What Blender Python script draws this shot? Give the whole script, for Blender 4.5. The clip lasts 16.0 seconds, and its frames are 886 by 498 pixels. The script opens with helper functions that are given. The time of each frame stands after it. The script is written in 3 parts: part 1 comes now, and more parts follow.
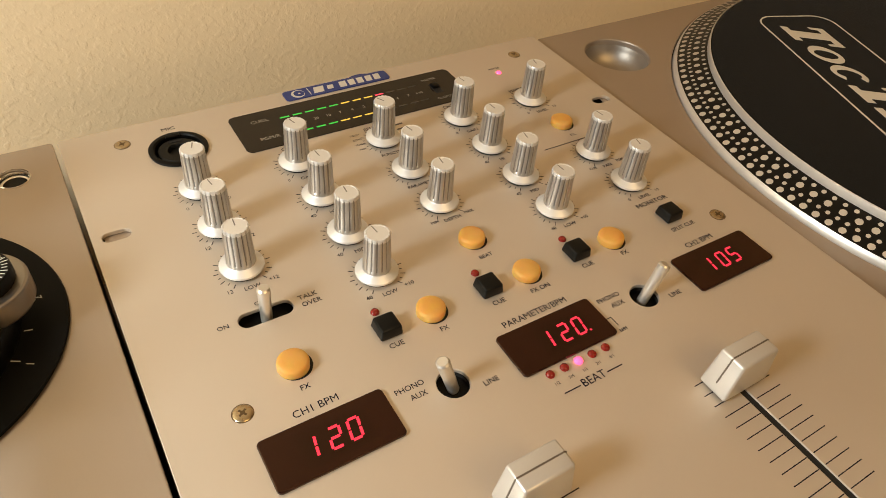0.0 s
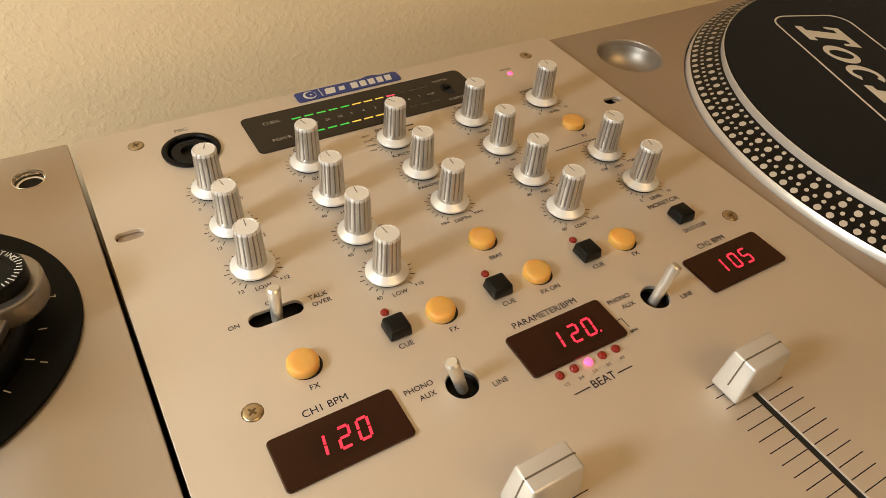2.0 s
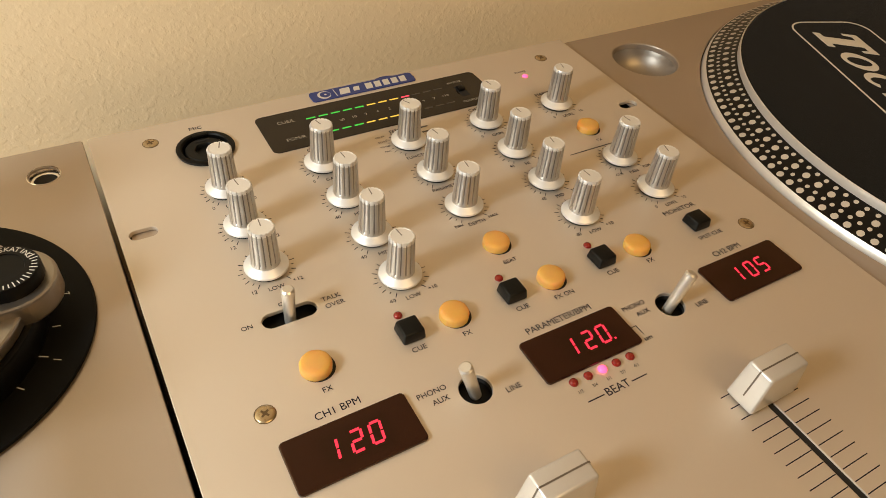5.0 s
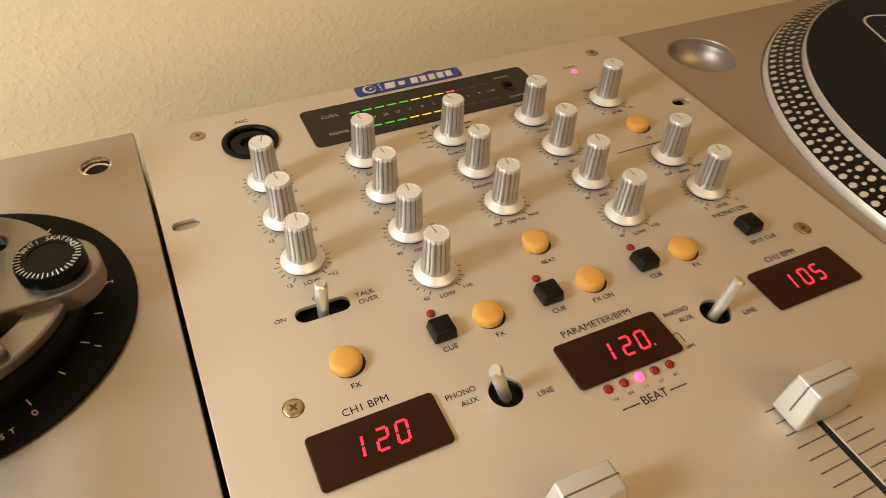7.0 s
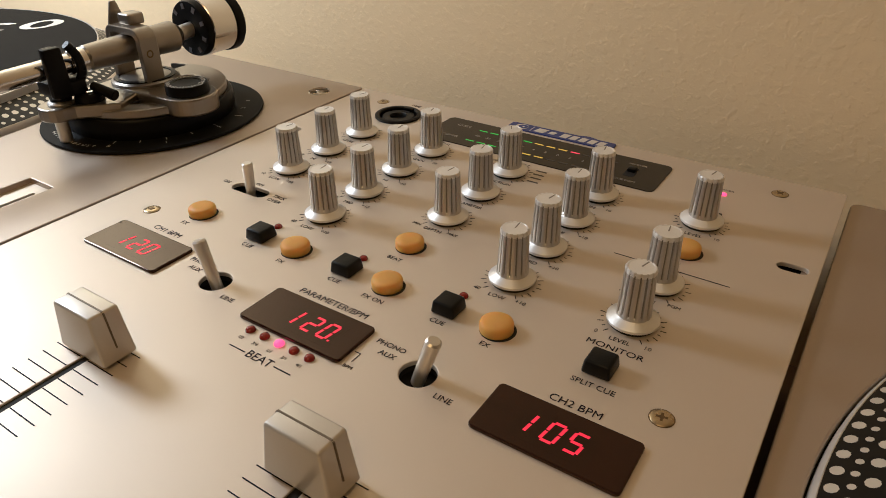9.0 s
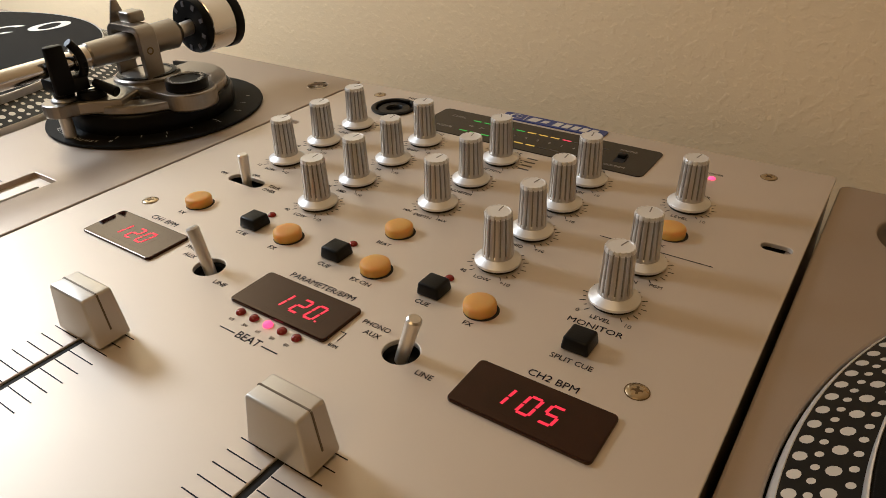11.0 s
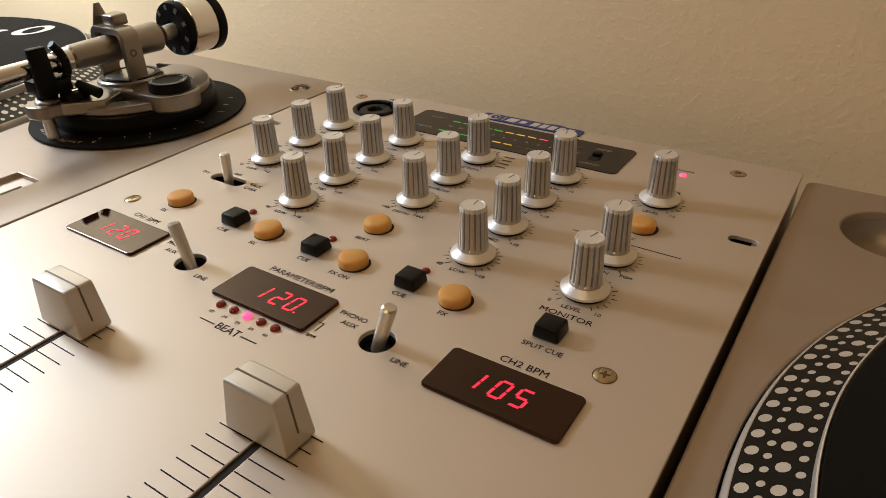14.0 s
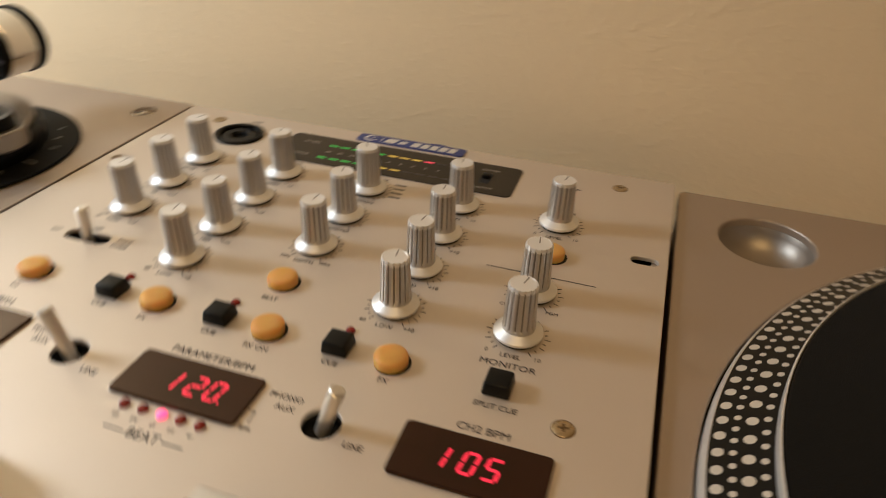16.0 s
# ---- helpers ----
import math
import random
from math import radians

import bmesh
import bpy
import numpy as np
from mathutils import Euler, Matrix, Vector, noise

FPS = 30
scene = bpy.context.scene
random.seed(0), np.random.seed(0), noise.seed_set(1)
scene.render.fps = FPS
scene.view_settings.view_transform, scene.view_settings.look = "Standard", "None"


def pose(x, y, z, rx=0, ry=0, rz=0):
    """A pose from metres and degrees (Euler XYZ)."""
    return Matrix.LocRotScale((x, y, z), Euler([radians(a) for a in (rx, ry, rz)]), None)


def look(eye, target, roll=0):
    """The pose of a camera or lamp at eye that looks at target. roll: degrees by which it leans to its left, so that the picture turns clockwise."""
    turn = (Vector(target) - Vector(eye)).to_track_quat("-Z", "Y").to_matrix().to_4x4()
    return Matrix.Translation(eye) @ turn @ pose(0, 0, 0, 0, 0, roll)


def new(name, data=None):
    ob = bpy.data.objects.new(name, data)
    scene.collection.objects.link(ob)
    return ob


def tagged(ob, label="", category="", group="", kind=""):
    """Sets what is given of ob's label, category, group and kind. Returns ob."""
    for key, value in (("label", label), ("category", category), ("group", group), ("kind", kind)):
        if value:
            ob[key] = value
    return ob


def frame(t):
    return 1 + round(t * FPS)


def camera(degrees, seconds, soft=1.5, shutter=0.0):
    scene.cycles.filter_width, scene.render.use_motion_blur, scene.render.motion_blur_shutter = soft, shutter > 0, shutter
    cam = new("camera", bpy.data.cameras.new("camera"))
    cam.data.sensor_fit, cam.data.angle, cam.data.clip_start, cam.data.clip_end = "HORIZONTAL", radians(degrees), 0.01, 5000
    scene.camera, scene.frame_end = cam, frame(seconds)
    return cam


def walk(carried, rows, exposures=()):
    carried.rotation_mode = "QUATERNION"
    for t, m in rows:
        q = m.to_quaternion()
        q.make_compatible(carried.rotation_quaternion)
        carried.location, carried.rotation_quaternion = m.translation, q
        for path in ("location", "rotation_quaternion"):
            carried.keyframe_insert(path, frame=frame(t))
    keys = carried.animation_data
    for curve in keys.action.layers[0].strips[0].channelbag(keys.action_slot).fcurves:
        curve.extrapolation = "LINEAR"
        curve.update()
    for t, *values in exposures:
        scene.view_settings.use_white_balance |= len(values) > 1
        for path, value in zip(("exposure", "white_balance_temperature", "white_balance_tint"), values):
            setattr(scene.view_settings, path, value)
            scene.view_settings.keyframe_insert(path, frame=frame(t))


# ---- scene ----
cam = camera(65.89, 16.0, soft=0.6, shutter=0.5)

PATH = [
    (0, (0.0033, -0.2839, 0.1815), (0.1721, -0.0490, -0.0948), 6.45),
    (0.5, (0.0029, -0.2837, 0.1814), (0.1675, -0.0456, -0.0946), 5.87),
    (1, (0.0038, -0.2836, 0.1815), (0.1672, -0.0446, -0.0944), 5.68),
    (1.5, (0.0039, -0.2841, 0.1816), (0.1656, -0.0446, -0.0950), 5.50),
    (2, (0.0042, -0.2848, 0.1814), (0.1666, -0.0454, -0.0948), 5.50),
    (2.5, (0.0042, -0.2854, 0.1818), (0.1676, -0.0458, -0.0936), 5.64),
    (3, (0.0033, -0.2846, 0.1821), (0.1681, -0.0450, -0.0926), 6.09),
    (3.5, (0.0035, -0.2840, 0.1823), (0.1650, -0.0420, -0.0923), 5.90),
    (4, (0.0020, -0.2833, 0.1822), (0.1622, -0.0413, -0.0931), 5.93),
    (6.5, (0.0055, -0.2802, 0.1804), (0.1569, -0.0378, -0.0996), 5.12),
    (7, (0.0107, -0.2819, 0.1801), (0.1399, -0.0281, -0.1007), 2.95),
    (7.2, (0.0189, -0.2833, 0.1792), (0.1301, -0.0237, -0.1041), 1.98),
    (7.4, (0.0356, -0.2891, 0.1771), (0.1099, -0.0201, -0.1095), -1.21),
    (7.5, (0.0447, -0.2913, 0.1761), (0.1023, -0.0186, -0.1108), -1.86),
    (7.6, (0.0567, -0.2951, 0.1753), (0.0896, -0.0182, -0.1115), -2.94),
    (7.7, (0.0742, -0.2958, 0.1723), (0.0867, -0.0095, -0.1068), -3.58),
    (7.9, (0.1078, -0.2947, 0.1584), (0.0930, -0.0092, -0.1214), -4.05),
    (8, (0.1294, -0.2937, 0.1529), (0.0953, -0.0028, -0.1196), -3.91),
    (8.2, (0.1661, -0.2941, 0.1422), (0.0847, 0.0028, -0.1131), -2.16),
    (8.4, (0.1971, -0.3037, 0.1371), (0.0597, -0.0127, -0.1005), -2.17),
    (8.5, (0.2124, -0.3040, 0.1358), (0.0575, -0.0155, -0.0939), -1.87),
    (8.6, (0.2257, -0.3048, 0.1327), (0.0563, -0.0186, -0.0895), -0.57),
    (9, (0.2548, -0.2999, 0.1290), (0.0652, -0.0167, -0.0803), -0.48),
    (11.5, (0.2673, -0.3007, 0.1262), (0.0704, -0.0227, -0.0834), -1.91),
    (12, (0.2687, -0.3012, 0.1258), (0.0714, -0.0210, -0.0806), -1.60),
    (12.5, (0.2705, -0.3014, 0.1255), (0.0751, -0.0216, -0.0832), -1.68),
    (13, (0.2717, -0.3019, 0.1257), (0.0746, -0.0236, -0.0834), -1.83),
    (13.5, (0.2729, -0.3030, 0.1255), (0.0784, -0.0219, -0.0822), -1.70),
    (14, (0.2741, -0.3042, 0.1256), (0.0817, -0.0202, -0.0802), -1.62),
    (14.5, (0.2731, -0.3043, 0.1257), (0.0814, -0.0199, -0.0801), -1.56),
    (15, (0.2727, -0.3040, 0.1264), (0.0809, -0.0196, -0.0792), -1.47),
    (15.5, (0.2720, -0.3020, 0.1277), (0.0859, -0.0162, -0.0813), -0.93),
    (15.7, (0.2690, -0.2987, 0.1326), (0.1044, -0.0047, -0.0830), 0.63),
    (15.8, (0.2651, -0.2975, 0.1362), (0.1140, 0.0031, -0.0802), 0.95),
    (15.9, (0.2541, -0.2984, 0.1380), (0.1249, 0.0130, -0.0772), 1.96),
    (16, (0.2362, -0.2985, 0.1400), (0.1373, 0.0233, -0.0760), 2.13),
]
EXPOSURES = [(0.0, 0.48, 5650, 9), (7.0, 0.48, 5650, 9), (7.5, 0.40, 5500, 9), (8.5, -0.06, 5330, 11), (9.0, -0.10, 5210, 13), (15.5, -0.08, 5200, 13), (16.0, 0.16, 5280, 12)]
walk(cam, [(t, look(eye, target, roll)) for t, eye, target, roll in PATH], EXPOSURES)


# ---- light ----
world = bpy.data.worlds.new("room_air")
world.use_nodes = True
world.node_tree.nodes["Background"].inputs[0].default_value = (1.0, 0.82, 0.6, 1)
world.node_tree.nodes["Background"].inputs[1].default_value = 0.012
scene.world = world


def lamp(name, where, watts, radius, colour):
    data = bpy.data.lights.new(name, "POINT")
    data.energy, data.shadow_soft_size, data.color = watts, radius, colour
    ob = new(name, data)
    ob.location = where
    return ob


lamp("side_lamp", (-0.40, -0.190, 0.300), 8.5, 0.075, (1.0, 0.965, 0.825))
lamp("ceiling_lamp", (0.35, -1.40, 1.40), 27.0, 0.45, (1.0, 0.60, 0.21))


# ---- materials ----
def material(name, colour, rough=0.5, metal=0.0, grain=0.0, grain_size=900.0, spread=0.06, blot_size=14.0, bump=0.0, bump_size=700.0,
             coat=0.0, spec=0.5, emit=None, power=0.0, brushed=None, clear=0.0, under=0.0, sheen=None, fuzz=0.0):
    """A surface with wear at two scales: fine grain and broad blots in colour and gloss, and fine relief."""
    mat = bpy.data.materials.new(name)
    mat.use_nodes = True
    nodes, links = mat.node_tree.nodes, mat.node_tree.links
    p = nodes["Principled BSDF"]
    p.inputs["Metallic"].default_value = metal
    p.inputs["Specular IOR Level"].default_value = spec
    p.inputs["Coat Weight"].default_value = coat
    p.inputs["Transmission Weight"].default_value = clear
    p.inputs["Subsurface Weight"].default_value = under
    if fuzz:
        p.inputs["Sheen Weight"].default_value, p.inputs["Sheen Roughness"].default_value = fuzz, 0.35
        p.inputs["Sheen Tint"].default_value = (0.9, 0.85, 0.78, 1)
    if sheen:
        p.inputs["Specular Tint"].default_value = (*sheen, 1)
    if under:
        p.inputs["Subsurface Radius"].default_value, p.inputs["Subsurface Scale"].default_value = (1.0, 0.5, 0.15), 0.004
    if emit:
        p.inputs["Emission Color"].default_value = (*emit, 1)
        p.inputs["Emission Strength"].default_value = power
    place = nodes.new("ShaderNodeTexCoord")
    blots = nodes.new("ShaderNodeTexNoise")
    blots.inputs["Scale"].default_value, blots.inputs["Detail"].default_value = blot_size, 3
    links.new(place.outputs["Object"], blots.inputs["Vector"])
    fine = nodes.new("ShaderNodeTexNoise")
    fine.inputs["Scale"].default_value, fine.inputs["Detail"].default_value = grain_size, 2
    if brushed:
        stretch = nodes.new("ShaderNodeMapping")
        stretch.inputs["Scale"].default_value = brushed
        links.new(place.outputs["Object"], stretch.inputs["Vector"])
        links.new(stretch.outputs["Vector"], fine.inputs["Vector"])
    else:
        links.new(place.outputs["Object"], fine.inputs["Vector"])
    mix = nodes.new("ShaderNodeMath")
    mix.operation = "MULTIPLY_ADD"
    links.new(fine.outputs["Fac"], mix.inputs[0])
    mix.inputs[1].default_value = grain
    links.new(blots.outputs["Fac"], mix.inputs[2])
    shade = nodes.new("ShaderNodeMapRange")
    shade.inputs["From Min"].default_value, shade.inputs["From Max"].default_value = 0.3, 0.75 + grain
    shade.inputs["To Min"].default_value, shade.inputs["To Max"].default_value = 1 - spread, 1 + spread
    links.new(mix.outputs[0], shade.inputs["Value"])
    tint = nodes.new("ShaderNodeVectorMath")
    tint.operation = "SCALE"
    tint.inputs[0].default_value = colour
    links.new(shade.outputs["Result"], tint.inputs["Scale"])
    links.new(tint.outputs["Vector"], p.inputs["Base Color"])
    gloss = nodes.new("ShaderNodeMapRange")
    gloss.inputs["From Min"].default_value, gloss.inputs["From Max"].default_value = 0.3, 0.75 + grain
    gloss.inputs["To Min"].default_value, gloss.inputs["To Max"].default_value = max(rough - 0.05, 0.02), min(rough + 0.05, 1)
    links.new(mix.outputs[0], gloss.inputs["Value"])
    links.new(gloss.outputs["Result"], p.inputs["Roughness"])
    if bump:
        relief = nodes.new("ShaderNodeTexNoise")
        relief.inputs["Scale"].default_value, relief.inputs["Detail"].default_value = bump_size, 3
        links.new(place.outputs["Object"], relief.inputs["Vector"])
        raised = nodes.new("ShaderNodeBump")
        raised.inputs["Strength"].default_value, raised.inputs["Distance"].default_value = 1.0, bump
        links.new(relief.outputs["Fac"], raised.inputs["Height"])
        links.new(raised.outputs["Normal"], p.inputs["Normal"])
    return mat


PANEL = material("champagne_panel", (0.665, 0.59, 0.50), 0.56, 0.66, grain=0.3, grain_size=2600, spread=0.025, bump=0.000004, bump_size=3000)
PLINTH = material("silver_plinth", (0.46, 0.39, 0.32), 0.49, 0.76, grain=0.4, grain_size=2600, spread=0.06, blot_size=9, bump=0.000006, bump_size=2500)
EDGE = material("plinth_side", (0.36, 0.30, 0.24), 0.5, 0.3)
FLANGE = material("shaded_fold", (0.30, 0.24, 0.19), 0.42, 0.6, spread=0.08)
KNOB = material("knob_silver", (0.80, 0.785, 0.765), 0.42, 0.45, grain=0.3, spread=0.04, grain_size=1500)
GRIP = material("knob_grip_silver", (0.54, 0.52, 0.495), 0.35, 0.86, grain=0.3, spread=0.05, grain_size=1500)
FLUTE = material("knob_flute_shade", (0.24, 0.23, 0.22), 0.5, 0.5)
POINTER = material("knob_pointer", (0.22, 0.20, 0.19), 0.5, 0.3)
NOTCH = material("fader_groove", (0.16, 0.13, 0.10), 0.5, 0.4)
CAPMAT = material("fader_silver", (0.62, 0.595, 0.56), 0.34, 0.45, grain=0.3, spread=0.05, grain_size=1500)
DISH = material("satin_dish", (0.36, 0.32, 0.275), 0.46, 0.85, grain=0.3, spread=0.05)
CHROME = material("polished_metal", (0.75, 0.72, 0.68), 0.16, 1.0, grain=0.2, spread=0.05)
STEEL = material("brushed_steel", (0.72, 0.69, 0.64), 0.34, 0.75, grain=0.5, spread=0.06, brushed=(1, 1, 0.08), grain_size=1600)
ARM = material("satin_arm_metal", (0.31, 0.28, 0.245), 0.32, 0.88, grain=0.3, spread=0.05)
BLACK = material("black_plastic", (0.0034, 0.0032, 0.0031), 0.38, 0.0, grain=0.4, spread=0.2, spec=0.15)
RUBBER = material("black_rubber", (0.005, 0.0052, 0.005), 0.36, 0.0, grain=0.4, spread=0.2, bump=0.00003, bump_size=1500, spec=0.2)
DEEP = material("inside_shade", (0.008, 0.007, 0.006), 0.8)
DISC = material("black_arm_plate", (0.005, 0.005, 0.005), 0.58, 0.0, grain=0.3, spread=0.12, spec=0.1)
AMBER = material("amber_rubber", (0.66, 0.37, 0.08), 0.55, 0.0, grain=0.3, spread=0.06, under=0.9)
INK = material("navy_print", (0.012, 0.012, 0.024), 0.6, spec=0.12)
FAINT = material("faded_print", (0.085, 0.075, 0.075), 0.6, spread=0.3, grain=0.6)
CREAM = material("cream_print", (0.66, 0.63, 0.57), 0.7, spread=0.12, grain=0.5, grain_size=700)
DIM = material("dim_print", (0.30, 0.26, 0.19), 0.6, spread=0.15)
SMOKE = material("smoked_red_window", (0.015, 0.0035, 0.0025), 0.05, 0.0, spread=0.1, spec=0.5, sheen=(1.0, 0.70, 0.48))
UNDERLAY = material("display_board", (0.010, 0.0025, 0.0018), 0.05, spec=0.5, sheen=(1.0, 0.70, 0.48))
CHIP = material("chipped_edge", (0.75, 0.68, 0.58), 0.3, 0.3)
METER = material("smoked_meter_window", (0.018, 0.0135, 0.0095), 0.16, 0.0, spread=0.2, spec=0.3)
BLUE = material("blue_badge", (0.022, 0.040, 0.19), 0.30, 0.1, spread=0.1)
BADGE = material("badge_silver", (0.72, 0.70, 0.66), 0.35, 0.4)
DIGIT = material("lit_segment", (0.5, 0.02, 0.03), 0.4, emit=(1.0, 0.02, 0.045), power=0.95)
GREEN = material("lit_green", (0.05, 0.4, 0.05), 0.4, emit=(0.09, 0.9, 0.06), power=0.28)
YELLOW = material("lit_yellow", (0.5, 0.35, 0.03), 0.4, emit=(1.0, 0.58, 0.06), power=0.48)
RED = material("lit_red_bar", (0.5, 0.03, 0.03), 0.4, emit=(1.0, 0.06, 0.10), power=0.8)
UNLIT = material("unlit_bar", (0.05, 0.04, 0.028), 0.4)
PINK = material("lit_red_lamp", (0.8, 0.1, 0.3), 0.3, emit=(1.0, 0.05, 0.12), power=2.2)
REDLENS = material("dark_red_lens", (0.22, 0.013, 0.008), 0.16, 0.0, coat=0.15)
RECESS = material("recess_shade", (0.16, 0.11, 0.06), 0.4, 0.8)
BRASS = material("passivated_screw", (0.50, 0.40, 0.25), 0.28, 0.95, grain=0.3, spread=0.1)
FELT = material("black_felt", (0.009, 0.0086, 0.0078), 0.95, 0.0, grain=0.8, grain_size=1500, spread=0.25, bump=0.00012, bump_size=2600, spec=0.12, fuzz=0.10)
STROBE = material("strobe_band", (0.006, 0.0058, 0.0055), 0.35, 0.0, spread=0.15, spec=0.2)
DOT = material("strobe_dot", (0.62, 0.58, 0.51), 0.4, 0.3, spread=0.08)
RIM = material("platter_aluminium", (0.78, 0.75, 0.71), 0.34, 0.55, grain=0.4, spread=0.06)
WOOD = material("table_wood", (0.16, 0.10, 0.06), 0.5, 0.0, grain=0.6, spread=0.25, brushed=(2, 30, 2), grain_size=4)
FLOOR = material("floor_boards", (0.22, 0.14, 0.08), 0.5, 0.0, grain=0.6, spread=0.2, brushed=(1, 16, 1), grain_size=3)
UMBER = material("unseen_wall_brown", (0.30, 0.24, 0.17), 0.8, spread=0.06)
CEIL = material("ceiling_paint", (0.78, 0.74, 0.66), 0.8, spread=0.03)


def plaster():
    """Cream wall paint over roughcast plaster: soft lumps a few millimetres across and finer grit."""
    mat = material("cream_plaster", (0.90, 0.738, 0.485), 0.8, 0.0, grain=0.4, grain_size=160, spread=0.05, blot_size=5, spec=0.3)
    nodes, links = mat.node_tree.nodes, mat.node_tree.links
    place = nodes["Texture Coordinate"]
    height = None
    for size, low, high, weight in ((290, 0.46, 0.70, 1.0), (95, 0.35, 0.70, 0.25), (800, 0.3, 0.7, 0.3)):
        lumps = nodes.new("ShaderNodeTexNoise")
        lumps.inputs["Scale"].default_value, lumps.inputs["Detail"].default_value = size, 2
        links.new(place.outputs["Object"], lumps.inputs["Vector"])
        cut = nodes.new("ShaderNodeMapRange")
        cut.interpolation_type = "SMOOTHSTEP"
        cut.inputs["From Min"].default_value, cut.inputs["From Max"].default_value, cut.inputs["To Max"].default_value = low, high, weight
        links.new(lumps.outputs["Fac"], cut.inputs["Value"])
        if height is None:
            height = cut.outputs["Result"]
        else:
            add = nodes.new("ShaderNodeMath")
            links.new(height, add.inputs[0])
            links.new(cut.outputs["Result"], add.inputs[1])
            height = add.outputs[0]
    raised = nodes.new("ShaderNodeBump")
    raised.inputs["Strength"].default_value, raised.inputs["Distance"].default_value = 1.0, 0.0001
    links.new(height, raised.inputs["Height"])
    links.new(raised.outputs["Normal"], nodes["Principled BSDF"].inputs["Normal"])
    return mat


PLASTER = plaster()


# ---- mesh helpers ----
def to_mesh(bm, name="mesh", sharp=35):
    bmesh.ops.recalc_face_normals(bm, faces=bm.faces)
    me = bpy.data.meshes.new(name)
    bm.to_mesh(me)
    bm.free()
    me.polygons.foreach_set("use_smooth", [True] * len(me.polygons))
    me.set_sharp_from_angle(angle=radians(sharp))
    return me


def lathe(profile, n=48, squash=None):
    """A solid of revolution about z from (radius, height) pairs; squash(angle, height) scales the radius."""
    bm = bmesh.new()
    rings = []
    for r, z in profile:
        if r <= 0:
            rings.append([bm.verts.new((0, 0, z))])
            continue
        ring = []
        for i in range(n):
            a = 2 * math.pi * i / n
            k = squash(a, z) if squash else 1
            ring.append(bm.verts.new((r * k * math.cos(a), r * k * math.sin(a), z)))
        rings.append(ring)
    for a, b in zip(rings, rings[1:]):
        if len(a) == 1 and len(b) == 1:
            continue
        for i in range(n):
            j = (i + 1) % n
            if len(a) == 1:
                bm.faces.new((a[0], b[i], b[j]))
            elif len(b) == 1:
                bm.faces.new((a[i], a[j], b[0]))
            else:
                bm.faces.new((a[i], a[j], b[j], b[i]))
    return bm


def block(sx, sy, sz, bevel=0.0, segments=2, top=(1.0, 1.0)):
    """A box resting on z = 0, tapered to top, with rounded edges."""
    bm = bmesh.new()
    bmesh.ops.create_cube(bm, size=1)
    for v in bm.verts:
        k = top if v.co.z > 0 else (1, 1)
        v.co = Vector((v.co.x * sx * k[0], v.co.y * sy * k[1], (v.co.z + 0.5) * sz))
    if bevel:
        bmesh.ops.bevel(bm, geom=list(bm.edges), offset=bevel, segments=segments, profile=0.5, affect="EDGES")
    return bm


def moved(bm, m):
    bmesh.ops.transform(bm, matrix=m, verts=bm.verts)
    return bm


def joined(*parts):
    out = bmesh.new()
    for bm in parts:
        me = bpy.data.meshes.new("tmp")
        bm.to_mesh(me)
        bm.free()
        out.from_mesh(me)
        bpy.data.meshes.remove(me)
    return out


def rod(a, b, r0, r1=None, n=24, cap=0.15):
    """A round rod from a to b with softened ends."""
    a, b = Vector(a), Vector(b)
    length = (b - a).length
    r1 = r0 if r1 is None else r1
    c = min(r0, r1) * cap
    bm = lathe([(0, 0), (r0 - c, 0), (r0, c), (r1, length - c), (r1 - c, length), (0, length)], n)
    return moved(bm, Matrix.Translation(a) @ (b - a).to_track_quat("Z", "Y").to_matrix().to_4x4())


def circle(x, y, r, n=40):
    return [(x + r * math.cos(2 * math.pi * i / n), y + r * math.sin(2 * math.pi * i / n)) for i in range(n)]


def slot(x, y, sx, sy, r, n=8):
    """A rectangle with rounded corners, as a loop of points."""
    out = []
    for k, (cx, cy) in enumerate(((1, 1), (-1, 1), (-1, -1), (1, -1))):
        for i in range(n + 1):
            a = math.pi / 2 * (k + i / n)
            out.append((x + cx * (sx / 2 - r) + r * math.cos(a), y + cy * (sy / 2 - r) + r * math.sin(a)))
    return out


def curve_mesh(data):
    ob = bpy.data.objects.new("tmp", data)
    scene.collection.objects.link(ob)
    me = bpy.data.meshes.new_from_object(ob.evaluated_get(bpy.context.evaluated_depsgraph_get()))
    bpy.data.objects.remove(ob)
    return me


def plate(loops, z0, z1, bevel=0.0):
    """A flat plate between z0 and z1 from an outline and the outlines of its holes."""
    data = bpy.data.curves.new("plate", "CURVE")
    data.dimensions, data.fill_mode = "2D", "BOTH"
    data.extrude, data.bevel_depth, data.bevel_resolution = (z1 - z0) / 2 - bevel, bevel, 1
    for loop in loops:
        s = data.splines.new("POLY")
        s.points.add(len(loop) - 1)
        for p, (x, y) in zip(s.points, loop):
            p.co = (x, y, 0, 1)
        s.use_cyclic_u = True
    me = curve_mesh(data)
    bm = bmesh.new()
    bm.from_mesh(me)
    bmesh.ops.remove_doubles(bm, verts=bm.verts, dist=0.000002)
    bm.to_mesh(me)
    bm.free()
    me.transform(Matrix.Translation((0, 0, (z0 + z1) / 2)))
    me.polygons.foreach_set("use_smooth", [False] * len(me.polygons))
    return me


